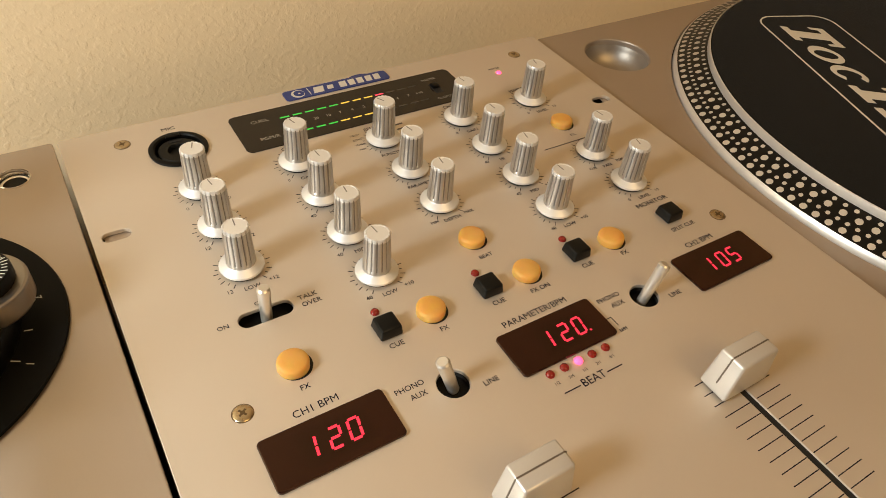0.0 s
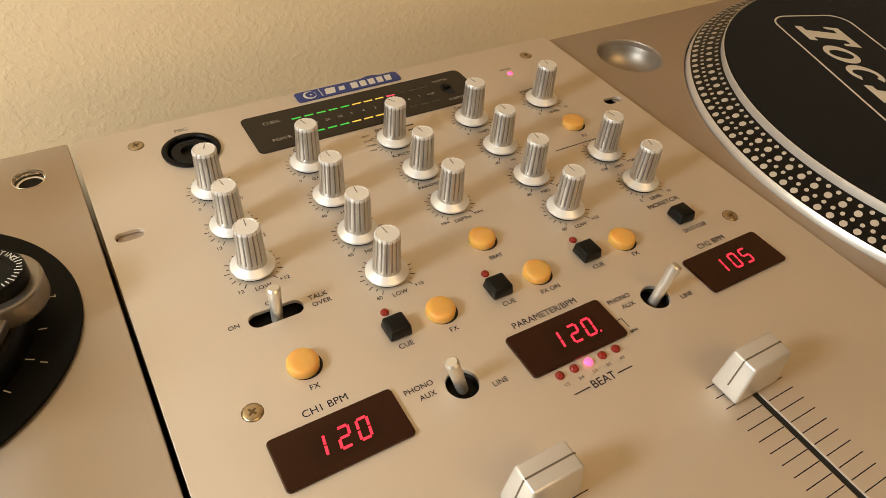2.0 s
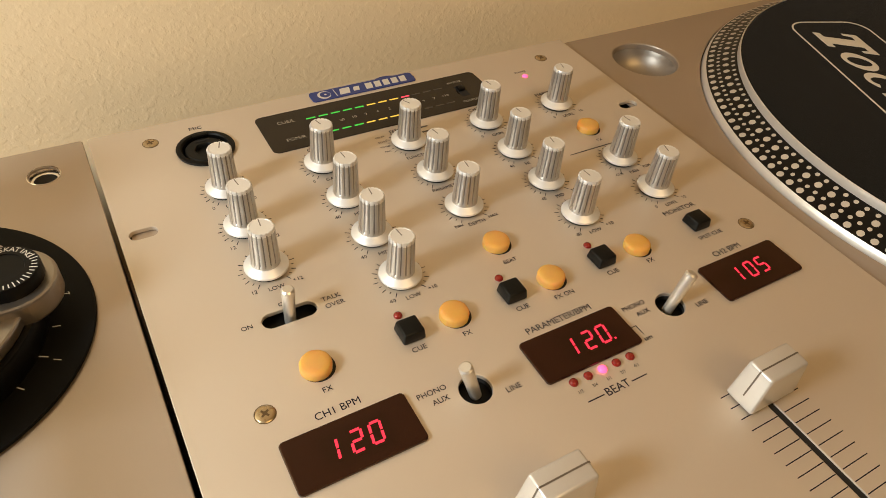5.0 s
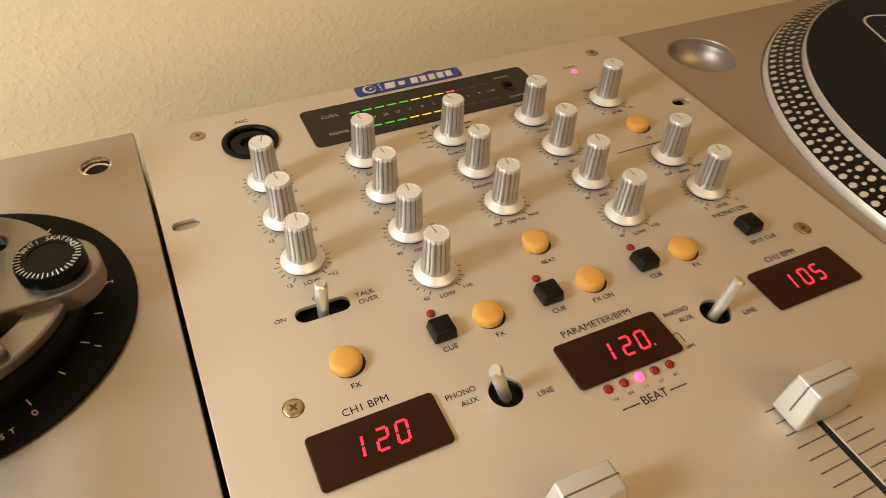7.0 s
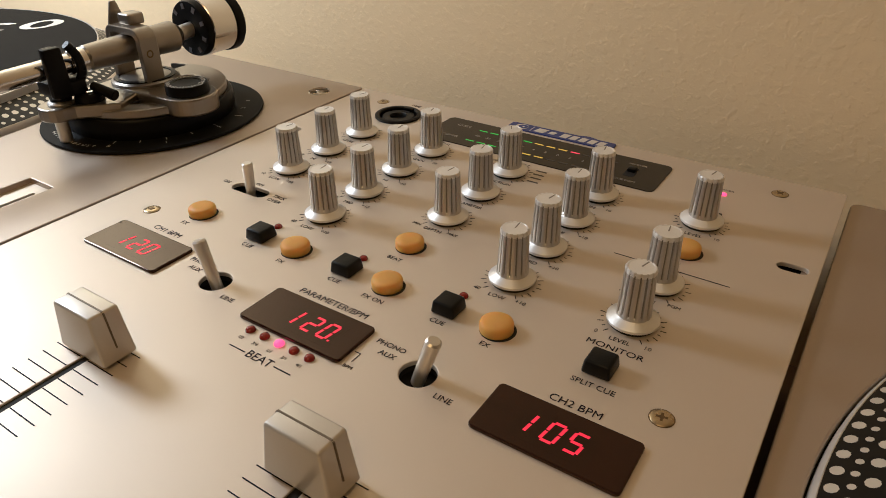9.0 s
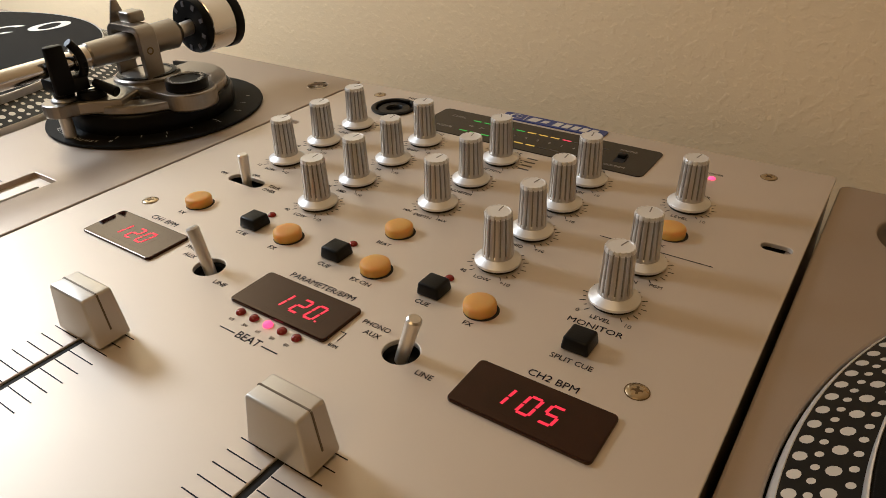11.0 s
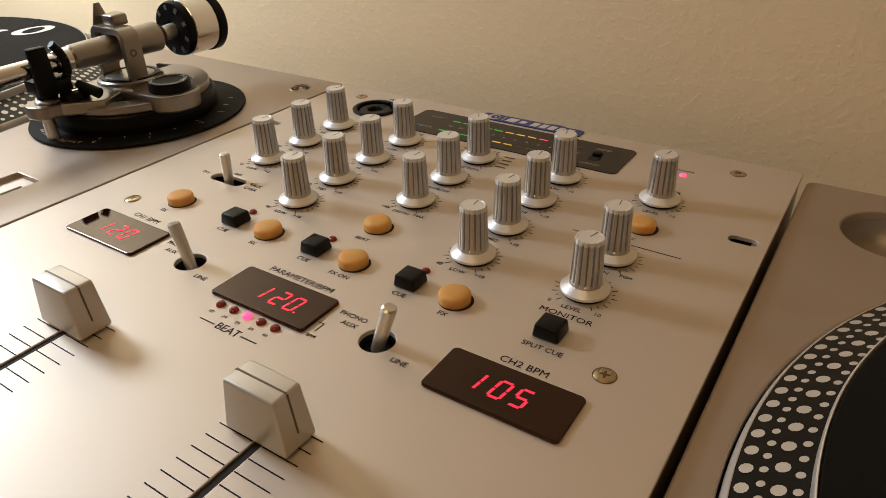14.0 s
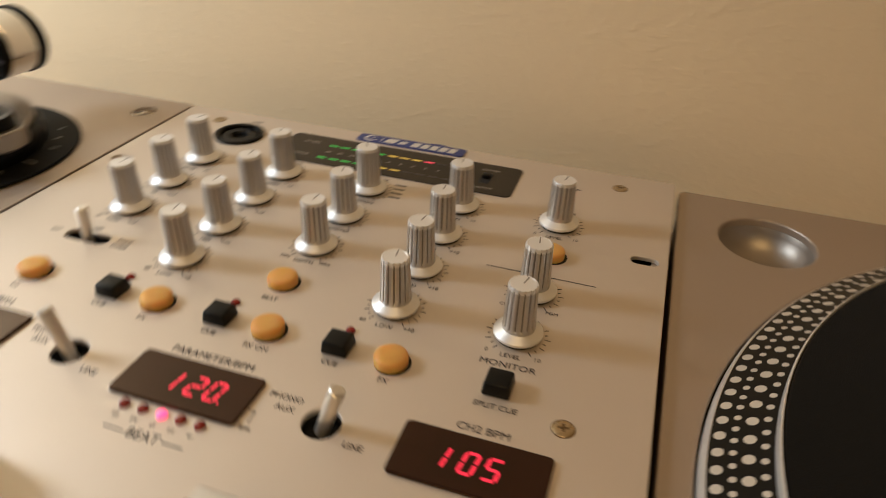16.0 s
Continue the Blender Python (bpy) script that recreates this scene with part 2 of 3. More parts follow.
def lettering(text, cap, thick=0.00006, slant=0.0, wide=1.0, align="CENTER"):
    """Printed letters, cap metres high, in the xy plane, centred on their origin."""
    data = bpy.data.curves.new("text", "FONT")
    data.body, data.align_x, data.align_y = text, align, "CENTER"
    data.size, data.extrude, data.shear = cap / 0.70, thick / 2, slant
    data.resolution_u = 3
    me = curve_mesh(data)
    me.transform(Matrix.Diagonal((wide, 1, 1, 1)))
    return me


HOME = {}


def thing(name, where, label, category, group=""):
    ob = new(name)
    ob.location = where
    ob.empty_display_size = 0.02
    HOME[ob] = Vector(where)
    return tagged(ob, label, category, group)


def part(name, shape, mat, parent, where=(0, 0, 0), label="", sharp=35):
    """One mesh under a thing or a part; shape in metres about where, which is in the world."""
    me = shape if isinstance(shape, bpy.types.Mesh) else to_mesh(shape, name, sharp)
    if mat and not me.materials:
        me.materials.append(mat)
    ob = new(name, me)
    HOME[ob] = Vector(where)
    if parent:
        ob.parent = parent
        ob.location = HOME[ob] - HOME[parent]
    else:
        ob.location = where
    return tagged(ob, label)


# ---- the room ----
def slab(name, lo, hi, mat, label, category):
    size = [b - a for a, b in zip(lo, hi)]
    ob = part(name, block(*size), mat, None, ((lo[0] + hi[0]) / 2, (lo[1] + hi[1]) / 2, lo[2]))
    return tagged(ob, label, category, kind="structure")


WALL_Y = 0.035
slab("wall_north", (-3.2, WALL_Y, -0.92), (3.4, WALL_Y + 0.15, 1.70), PLASTER, "cream painted roughcast plaster wall behind the decks", "wall")
slab("wall_south", (-3.2, -4.75, -0.92), (3.4, -4.6, 1.70), UMBER, "unseen plain brown wall, kept dark to cut bounced light", "wall")
slab("wall_west", (-3.35, -4.75, -0.92), (-3.2, WALL_Y + 0.15, 1.70), UMBER, "unseen plain brown wall, kept dark to cut bounced light", "wall")
slab("wall_east", (3.4, -4.75, -0.92), (3.55, WALL_Y + 0.15, 1.70), UMBER, "unseen plain brown wall, kept dark to cut bounced light", "wall")
slab("ceiling", (-3.35, -4.75, 1.70), (3.55, WALL_Y + 0.15, 1.82), CEIL, "plain off-white painted ceiling", "ceiling")
slab("floor", (-3.35, -4.75, -1.0), (3.55, WALL_Y + 0.15, -0.92), FLOOR, "brown wooden floor", "floor")

TABLE_Z = -0.105
table = thing("table", (0.13, -0.2, -0.92), "plain dark wooden table carrying decks and mixer", "table")
part("tabletop", moved(block(1.5, 0.44, 0.03, 0.002), Matrix()), WOOD, table, (0.13, -0.2, TABLE_Z - 0.03))
for x in (-0.58, 0.84):
    for y in (-0.38, -0.02):
        part("leg", block(0.05, 0.05, 0.785, 0.002), WOOD, table, (x, y, -0.92))

# ---- the mixer ----
COL = (0.0437, 0.0856, 0.1270, 0.1686, 0.2103)
ROW = (-0.0560, -0.0808, -0.1054, -0.1297)
FADERS = ((0.0846, -0.2264), (0.1685, -0.2268))
HOLES = ((0.0851, -0.1840), (0.1687, -0.1843))
DISPLAYS = ((0.0432, -0.1842), (0.1270, -0.1846), (0.2105, -0.1846))
SCREWS = ((0.0236, -0.0130), (0.2306, -0.0140), (0.0233, -0.1635), (0.2308, -0.1640))

mixer = thing("dj_mixer", (0.127, -0.17, TABLE_Z), "champagne silver two channel DJ mixer with fluted knobs", "DJ mixer")
outline = slot(0.127, -0.180, 0.2535, 0.360, 0.0012, 3)
cuts = [slot(0.0087, -0.0690, 0.0108, 0.0060, 0.0029), slot(0.2455, -0.0707, 0.0108, 0.0058, 0.0028),
        slot(0.0434, -0.1297, 0.0198, 0.0072, 0.0035), circle(0.0438, -0.0262, 0.0112)]
cuts += [circle(x, y, 0.0058) for x, y in HOLES]
cuts += [slot(x, -0.2515, 0.0032, 0.062, 0.0015, 3) for x, _ in FADERS]
cuts += [slot(0.127, -0.330, 0.062, 0.0022, 0.0009, 3)]
part("front_panel", plate([outline] + cuts, -0.0018, 0, 0.0003), PANEL, mixer, (0, 0, 0), "champagne silver metal face panel")
body = moved(block(0.2490, 0.355, 0.0972, 0.001), Matrix.Translation((0.127, -0.180, TABLE_Z + 0.004)))
part("case", body, BLACK, mixer, (0, 0, 0), "black metal case")
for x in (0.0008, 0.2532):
    part("side_flange", block(0.0006, 0.3580, 0.0460, 0.0001), FLANGE, mixer, (x, -0.180, -0.0479), "folded metal edge of the face panel, coloured as dimly lit")
for x in (0.03, 0.224):
    for y in (-0.03, -0.33):
        part("rubber_foot", lathe([(0, 0), (0.008, 0), (0.009, 0.006), (0, 0.006)], 20), RUBBER, mixer, (x, y, TABLE_Z))
for x, w in ((0.0098, 0.0110), (0.2508, 0.0052)):
    part("mounting_bracket", block(w, 0.0090, 0.0006), PLINTH, mixer, (x, -0.0702, -0.0026), "bare metal bracket under a slot")
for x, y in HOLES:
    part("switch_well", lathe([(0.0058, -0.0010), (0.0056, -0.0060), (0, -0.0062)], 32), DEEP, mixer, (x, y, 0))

# knobs: skirt, fluted grip, cap and pointer
FLUTES, STEPS = 16, 12


def fluted(angle, z):
    """Broad flat lands with a narrow groove between each two, which runs out above the skirt."""
    f = (angle * FLUTES / (2 * math.pi)) % 1
    return 0.900 if abs(f - 0.5) < 0.10 and z > 0.0050 else 0.992 + 0.008 * math.cos(f * 2 * math.pi)


skirt = to_mesh(lathe([(0, 0.0012), (0.0078, 0.0012), (0.0080, 0.0014), (0.0080, 0.0022), (0.00785, 0.00238), (0.0059, 0.0034), (0.0055, 0.0038), (0, 0.0038)], 56), "skirt", 25)
grip = to_mesh(lathe([(0.0053, 0.0036), (0.0053, 0.0047), (0.00525, 0.0053), (0.0047, 0.0192), (0.0046, 0.0196)], FLUTES * STEPS, fluted), "grip", 30)
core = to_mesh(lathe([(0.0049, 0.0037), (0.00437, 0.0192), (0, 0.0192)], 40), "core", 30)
crown = to_mesh(lathe([(0.0046, 0.0186), (0.00472, 0.0191), (0.00472, 0.0198), (0.0044, 0.0204), (0.0039, 0.02042), (0.0038, 0.02032), (0, 0.02032)], FLUTES * STEPS,
                      lambda a, z: (0.90 if fluted(a, z) < 0.95 else 1) if z in (0.0186, 0.0191, 0.0198, 0.0204) else 1), "crown", 30)
under_skirt = to_mesh(lathe([(0.0071, 0.0), (0.0071, 0.0013), (0, 0.0013)], 32), "under_skirt")
mark = to_mesh(moved(block(0.0004, 0.0040, 0.00012), Matrix.Translation((0, 0.0022, 0.02028))), "mark")
crown.materials.append(KNOB)
for me, mat in ((skirt, KNOB), (grip, GRIP), (core, FLUTE), (under_skirt, DEEP), (mark, POINTER)):
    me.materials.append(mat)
TURNS = {(0, 0): -20, (0, 1): 8, (0, 2): -5, (1, 0): 15, (1, 1): 5, (1, 2): -4, (1, 3): 6, (2, 0): 30, (2, 1): 12, (2, 2): -6,
         (3, 0): 10, (3, 1): 4, (3, 2): -8, (3, 3): 5, (4, 0): -12, (4, 2): 8, (4, 3): -14}


def knob(col, row):
    where = (COL[col], ROW[row], 0)
    turn = radians(TURNS[col, row])
    base = part("knob", skirt, None, mixer, where, "fluted silver rotary knob with flared skirt")
    for name, me in (("grip", grip), ("groove_shade", core), ("cap", crown), ("contact_shade", under_skirt), ("pointer", mark)):
        sub = part(name, me, None, base, where)
        sub.rotation_euler.z = turn
    return base


for key in TURNS:
    knob(*key)


def dial_tick(inner, outer):
    me = to_mesh(moved(block(0.00030, outer - inner, 0.00006), Matrix.Translation((0, (inner + outer) / 2, 0.00004))), "tick")
    me.materials.append(INK)
    return me


long_tick, short_tick = dial_tick(0.0086, 0.0105), dial_tick(0.0086, 0.0096)
for col, row in TURNS:
    for i in range(21):
        part("dial_mark", short_tick if i % 2 else long_tick, None, mixer, (COL[col], ROW[row], 0)).rotation_euler.z = radians(145 - 14.5 * i)


def words(text, x, y, cap, mat=None, wide=1.0, align="CENTER"):
    part("lettering", lettering(text, cap, wide=wide, align=align), mat or INK, mixer, (x, y, 0.00008))


words("MIC", 0.0437, -0.0092, 0.0022, wide=1.1)
for (col, row), (text, low, high) in {
        (0, 0): ("LEVEL", "0", "10"), (0, 1): ("HI", "12", "+12"), (0, 2): ("LOW", "12", "+12"),
        (1, 0): ("GAIN", "0", "10"), (1, 1): ("HI", "40", "+10"), (1, 2): ("MID", "40", "+10"), (1, 3): ("LOW", "40", "+10"),
        (2, 1): ("PARAMETER", "", ""), (2, 2): ("DEPTH", "MIN", "MAX"),
        (3, 0): ("GAIN", "0", "10"), (3, 1): ("HI", "40", "+10"), (3, 2): ("MID", "40", "+10"), (3, 3): ("LOW", "40", "+10"),
        (4, 0): ("LEVEL", "0", "10"), (4, 2): ("PAN", "CUE", "PGM"), (4, 3): ("LEVEL", "0", "10")}.items():
    x, y = COL[col], ROW[row]
    words(text, x, y - 0.0107, 0.0018)
    for t, dx in ((low, -0.0078), (high, 0.0082)):
        if t:
            words(t, x + dx, y - 0.0098, 0.0017 if len(t) < 3 or t[0] == "+" else 0.0015, FAINT if t in ("0", "10") else None)
words("FUNCTION", COL[2], ROW[0] - 0.0110, 0.0018)
words("EFFECT", COL[2], -0.0458, 0.0021)
for i, (a, b) in enumerate((("DELAY", "FLANGER"), ("ECHO", "FILTER"), ("TRANS", "REVERB"), ("PAN", "PITCH"))):
    y = -0.0478 - 0.0037 * i
    words(a, COL[2] - 0.0105 - 0.0004 * i, y, 0.0011, FAINT)
    part("lettering", block(0.0052, 0.0010, 0.00006), FAINT, mixer, (COL[2] + 0.0116 + 0.0004 * i, y, 0.00006))
words("CH1", COL[1], -0.0445, 0.0021)
words("CH2", COL[3], -0.0445, 0.0021)
words("MASTER", COL[4], -0.0454, 0.0021)
words("POWER", 0.2110, -0.0226, 0.0014, FAINT)
words("MONITOR", 0.2105, -0.1448, 0.0024, wide=1.1)
for x, c in ((0.0765, "CUE"), (0.1182, "CUE"), (0.1600, "CUE")):
    words(c, x, -0.1620, 0.0020)
for x, c in ((0.0433, "FX"), (0.0943, "FX"), (0.1358, "FX ON"), (0.1777, "FX")):
    words(c, x, -0.1634, 0.0020)
words("BEAT", 0.1271, -0.1401, 0.0018)
words("FX", 0.2112, -0.0900, 0.0018, FAINT)
words("SPLIT CUE", 0.2113, -0.1626, 0.0020)
words("CH1 BPM", 0.0434, -0.1714, 0.0026)
words("PARAMETER/BPM", 0.1268, -0.1721, 0.0026)
words("CH2 BPM", 0.2106, -0.1722, 0.0026)
for x, _ in HOLES:
    words("PHONO", x - 0.0133, -0.1790, 0.0020)
    words("AUX", x - 0.0120, -0.1828, 0.0020)
    words("LINE", x + 0.0113, -0.1890, 0.0020)
words("TALK", 0.0590, -0.1284, 0.0020)
words("OVER", 0.0592, -0.1318, 0.0020)
words("ON", 0.0287, -0.1294, 0.0018)
words("OFF", 0.0434, -0.1242, 0.0017)
words("BEAT", 0.1270, -0.2042, 0.0030)
for x in (0.1180, 0.1361):
    part("lettering", block(0.0066, 0.0004, 0.00006), INK, mixer, (x, -0.2043, 0.00004))
for i, t in enumerate(("1/2", "3/4", "1/1", "2/1", "4/1")):
    words(t, 0.1150 + 0.0059 * i, -0.2001, 0.0012, FAINT)
words("BPM", 0.1504, -0.1930, 0.0013)
part("lettering", block(0.0022, 0.0003, 0.00006), INK, mixer, (0.1490, -0.1866, 0.00004))
part("lettering", block(0.0003, 0.0042, 0.00006), INK, mixer, (0.1500, -0.1887, 0.00004))
part("lettering", block(0.0400, 0.0004, 0.00006), INK, mixer, (0.2105, -0.0944, 0.00004))

# buttons and small lamps
amber = to_mesh(lathe([(0.0052, -0.0010), (0.0053, 0.0022), (0.0051, 0.0029), (0.0044, 0.0034), (0.0028, 0.0036), (0, 0.0037)], 40), "amber", 40)
amber.materials.append(AMBER)
well = to_mesh(lathe([(0.0057, 0.00003), (0.0057, 0.00006), (0, 0.00007)], 32), "well")
well.materials.append(DEEP)
for x, y in ((0.0434, -0.1542), (0.0941, -0.1546), (0.1357, -0.1547), (0.1271, -0.1301), (0.1775, -0.1551), (0.2118, -0.0800)):
    b = part("push_button", amber, None, mixer, (x - 0.0003, y - 0.0002, 0), "round amber translucent rubber push button")
    part("button_gap_shade", well, None, b, (x + 0.0003, y - 0.0003, 0))
square = to_mesh(block(0.0086, 0.0086, 0.0045, 0.0008, 3, (0.87, 0.87)), "square", 40)
square.materials.append(RUBBER)
for x in (0.0765, 0.1180, 0.1597, 0.2103):
    part("push_button", square, None, mixer, (x, -0.1549, 0), "square black rubber push button")
lens = to_mesh(lathe([(0.0016, -0.0005), (0.0016, 0.0003), (0.0013, 0.0009), (0.0007, 0.0012), (0, 0.0013)], 24), "lens", 60)
lit = lens.copy()
lens.materials.append(REDLENS)
lit.materials.append(PINK)
for x in (0.0764, 0.1181, 0.1598):
    part("indicator_lamp", lens, None, mixer, (x, -0.1462, 0), "unlit dark red indicator lamp")
for i in range(5):
    part("indicator_lamp", lit if i == 2 else lens, None, mixer, (0.1150 + 0.0060 * i, -0.1962, 0), "glowing pink-red lamp" if i == 2 else "unlit dark red indicator lamp")
part("indicator_lamp", lit, None, mixer, (0.2111, -0.0271, -0.0004), "glowing pink-red power lamp")

# number displays
SEGMENTS = {"0": "abcdef", "1": "bc", "2": "abged", "5": "afgcd"}


def digit(text):
    """The lit bars of one slanted seven segment digit, one mesh each."""
    w, h, t, g = 0.0034, 0.0068, 0.00088, 0.00024
    bars = {"a": (0, h / 2, 0), "g": (0, 0, 0), "d": (0, -h / 2, 0), "f": (-w / 2, h / 4, 1), "b": (w / 2, h / 4, 1), "e": (-w / 2, -h / 4, 1), "c": (w / 2, -h / 4, 1)}
    for s in SEGMENTS[text]:
        x, y, up = bars[s]
        length = (h / 2 if up else w) - 2 * g
        bar = moved(block(t if up else length, length if up else t, 0.00005, 0), Matrix.Translation((x, y, 0)))
        for v in bar.verts:
            v.co.x += 0.16 * v.co.y
        yield bar


def display(x, y, text, shift):
    d = part("number_display", plate([slot(x, y, 0.0398, 0.0174, 0.0012, 4)], -0.0002, 0.0011, 0.0004), SMOKE, mixer, (0, 0, 0), "smoked dark red display window showing red digits")
    part("display_board", plate([slot(x + shift, y - 0.0004, 0.0215, 0.0120, 0.0004, 2)], 0.00109, 0.00111), UNDERLAY, d, (0, 0, 0))
    for i, c in enumerate(text):
        for bar in digit(c):
            part("digit_segment", bar, DIGIT, d, (x + shift + 0.0062 * (i - 1) - (0.0016 if c == "1" else 0), y - 0.0002, 0.00114))
    for dx, dy, sx, sy in ((-0.0198, 0.004, 0.0002, 0.0010), (-0.0199, -0.004, 0.0002, 0.0014), (-0.011, -0.0087, 0.0009, 0.0002), (0.006, -0.0087, 0.0006, 0.0002)):
        part("edge_chip", block(sx, sy, 0.0002), CHIP, d, (x + dx, y + dy, 0.0008))


display(*DISPLAYS[0], "120", 0.0008)
display(*DISPLAYS[1], "120", 0.0030)
part("decimal_point", block(0.0007, 0.0007, 0.00005), DIGIT, mixer, (DISPLAYS[1][0] + 0.0030 + 0.0090, DISPLAYS[1][1] - 0.0036, 0.00114), "glowing red decimal point")
display(*DISPLAYS[2], "105", -0.0003)

# level meter window, with its bars and switch
meter = part("level_meter", plate([slot(0.1277, -0.0270, 0.1170, 0.0290, 0.0030, 6)], -0.0002, 0.0004, 0.0001), METER, mixer, (0, 0, 0), "smoked brown level meter window with lit bars")
for r, (y, lights) in enumerate(((-0.0215, "gggggyyyr"), (-0.0350, "ggggyyy"))):
    for i in range(12):
        x = 0.0935 + 0.00615 * i
        on = lights[i] if i < len(lights) else ""
        part("meter_bar", block(0.0045, 0.0009, 0.00008), {"g": GREEN, "y": YELLOW, "r": RED, "": UNLIT}[on], meter, (x, y, 0.0004))
for i, t in enumerate(("40", "30", "20", "10", "7", "4", "2", "0", "2", "4", "7", "+10")):
    part("lettering", lettering(t, 0.0018), DIM, meter, (0.0940 + 0.00615 * i, -0.0284, 0.00046))
for t, x, y, c in (("CUE/L", 0.0818, -0.0204, 0.0022), ("PGM/R", 0.0818, -0.0343, 0.0022), ("MASTER", 0.1722, -0.0190, 0.0016), ("CUE/PGM", 0.1722, -0.0368, 0.0016)):
    part("lettering", lettering(t, c), DIM, meter, (x, y, 0.00046))
sw = part("slide_switch", plate([slot(0.1719, -0.0277, 0.0046, 0.0092, 0.0003, 2)], 0.00035, 0.00046), DEEP, meter, (0, 0, 0), "small black slide switch")
part("switch_lever", block(0.0036, 0.0036, 0.0016, 0.0003), BLACK, sw, (0.1719, -0.0262, 0.0004))

# maker's badge: a blue plate with plain silver shapes
badge = part("maker_badge", plate([slot(0.1276, -0.0056, 0.0555, 0.0080, 0.0016, 4)], 0, 0.0006, 0.00015), BLUE, mixer, (0, 0, 0), "blue enamel badge with plain silver shapes")
part("badge_swell", plate([[(0.1408 + 0.008 * math.cos(math.pi * i / 12), -0.0060 + 0.0058 * math.sin(math.pi * i / 12)) for i in range(13)]], 0, 0.00055, 0.0001), BLUE, badge)
part("badge_ring", plate([circle(0.1066, -0.0057, 0.0033, 28), circle(0.1072, -0.0055, 0.0026, 28)], 0.00060, 0.00070), BADGE, badge)
part("badge_spot", plate([circle(0.1074, -0.0055, 0.0006, 12)], 0.00060, 0.00070), BADGE, badge)
part("badge_line", block(0.0004, 0.0062, 0.00008), BADGE, badge, (0.1124, -0.0056, 0.0006))
for x, w, h in ((0.1174, 0.0066, 0.0050), (0.1236, 0.0040, 0.0034), (0.1304, 0.0046, 0.0050), (0.1352, 0.0042, 0.0050), (0.1399, 0.0042, 0.0050), (0.1446, 0.0042, 0.0050), (0.1492, 0.0042, 0.0050)):
    part("badge_bar", plate([[(x - w / 2, -0.0058 - h / 2), (x + w * 0.3, -0.0058 - h / 2), (x + w / 2, -0.0058 + h / 2), (x - w * 0.3, -0.0058 + h / 2)]], 0.00060, 0.00070), BADGE, badge)

# toggle levers and talk-over lever
def lever(a, b, r):
    return rod(a, b, r * 0.86, r, 28, 0.3)


for (x, y), tip in zip(HOLES, ((-0.0052, 0.0004, 0.0142), (0.0054, 0.0004, 0.0138))):
    part("toggle_switch", lever((-0.1 * tip[0], 0, -0.004), tip, 0.0023), STEEL, mixer, (x, y, 0), "bright metal toggle lever leaning to one side")
part("toggle_switch", lever((0, 0, -0.004), (0.0004, 0.0003, 0.0124), 0.0023), STEEL, mixer, (0.0434, -0.1297, 0), "upright metal toggle lever in a black slot")
part("slot_floor", plate([slot(0.0434, -0.1297, 0.0210, 0.0084, 0.0040)], -0.0052, -0.0050), DEEP, mixer)

# microphone socket
jack = part("microphone_socket", lathe([(0.0108, -0.004), (0.0122, 0.0002), (0.0123, 0.0011), (0.0116, 0.0015), (0.0104, 0.0014), (0.0098, 0.0008), (0.0097, -0.006), (0, -0.0062)], 48), BLACK, mixer, (0.0438, -0.0262, 0), "round black combination microphone socket")
part("socket_core", lathe([(0.0088, -0.006), (0.0088, -0.0002), (0.0082, 0.0003), (0.0046, 0.0003), (0.0043, -0.0001), (0.0040, -0.0016), (0, -0.0018)], 40), RUBBER, jack, (0.0438, -0.0262, 0))
part("latch", block(0.0060, 0.0022, 0.0010, 0.0003), BLACK, jack, (0.0438, -0.0165, 0.0006))
part("keyway", block(0.0060, 0.0012, 0.0003), DEEP, jack, (0.0438, -0.0198, 0.0002))

# screws
def screw(x, y, turn):
    s = part("screw", lathe([(0.0031, -0.0004), (0.0031, 0.00015), (0.0028, 0.0004), (0.0018, 0.0005), (0, 0.0005)], 32), BRASS, mixer, (x, y, 0), "passivated cross-head screw")
    cross = joined(block(0.0030, 0.0007, 0.00006), block(0.0007, 0.0030, 0.00007), moved(block(0.0014, 0.0014, 0.00008), Matrix.Rotation(radians(45), 4, "Z")))
    part("cross_slot", moved(cross, Matrix.Rotation(radians(turn), 4, "Z")), RECESS, s, (x, y, 0.00050))
    part("countersink", plate([circle(x, y, 0.0034, 32), circle(x, y, 0.00308, 32)], 0.00001, 0.00005), RECESS, s)


for (x, y), a in zip(SCREWS, (20, 50, 35, 10)):
    screw(x, y, a)

# faders
def fader(x, y):
    cap = block(0.0212, 0.0108, 0.0160, 0.0009, 4, (0.80, 0.86))
    f = part("fader_cap", moved(cap, Matrix.Translation((0, 0, 0.0008))), CAPMAT, mixer, (x, y, 0), "satin silver fader cap with a centre groove")
    h = 0.0158
    line = joined(moved(block(0.0164, 0.0005, 0.0003), Matrix.Translation((0, 0, h + 0.00083))),
                  *[moved(block(0.0004, 0.0005, 0.0116), Matrix.Translation((k * 0.01000, 0, 0.0050)) @ Matrix.Rotation(radians(-7.5 * k), 4, "Y")) for k in (-1, 1)])
    part("groove", line, NOTCH, f, (x, y, 0))
    part("fader_slot_shade", plate([slot(x, -0.2515, 0.0044, 0.0640, 0.0015, 3)], -0.0009, -0.0006), DEEP, mixer)
    part("fader_stem", block(0.0012, 0.0040, 0.0018), BLACK, f, (x, y, -0.0006))
    for i in range(12):
        yy = -0.2222 - 0.00445 * i
        for s in (-1, 1):
            part("scale_mark", block(0.0118, 0.00034, 0.00006), INK, mixer, (x + s * 0.0076, yy - 0.0005, 0.00004))


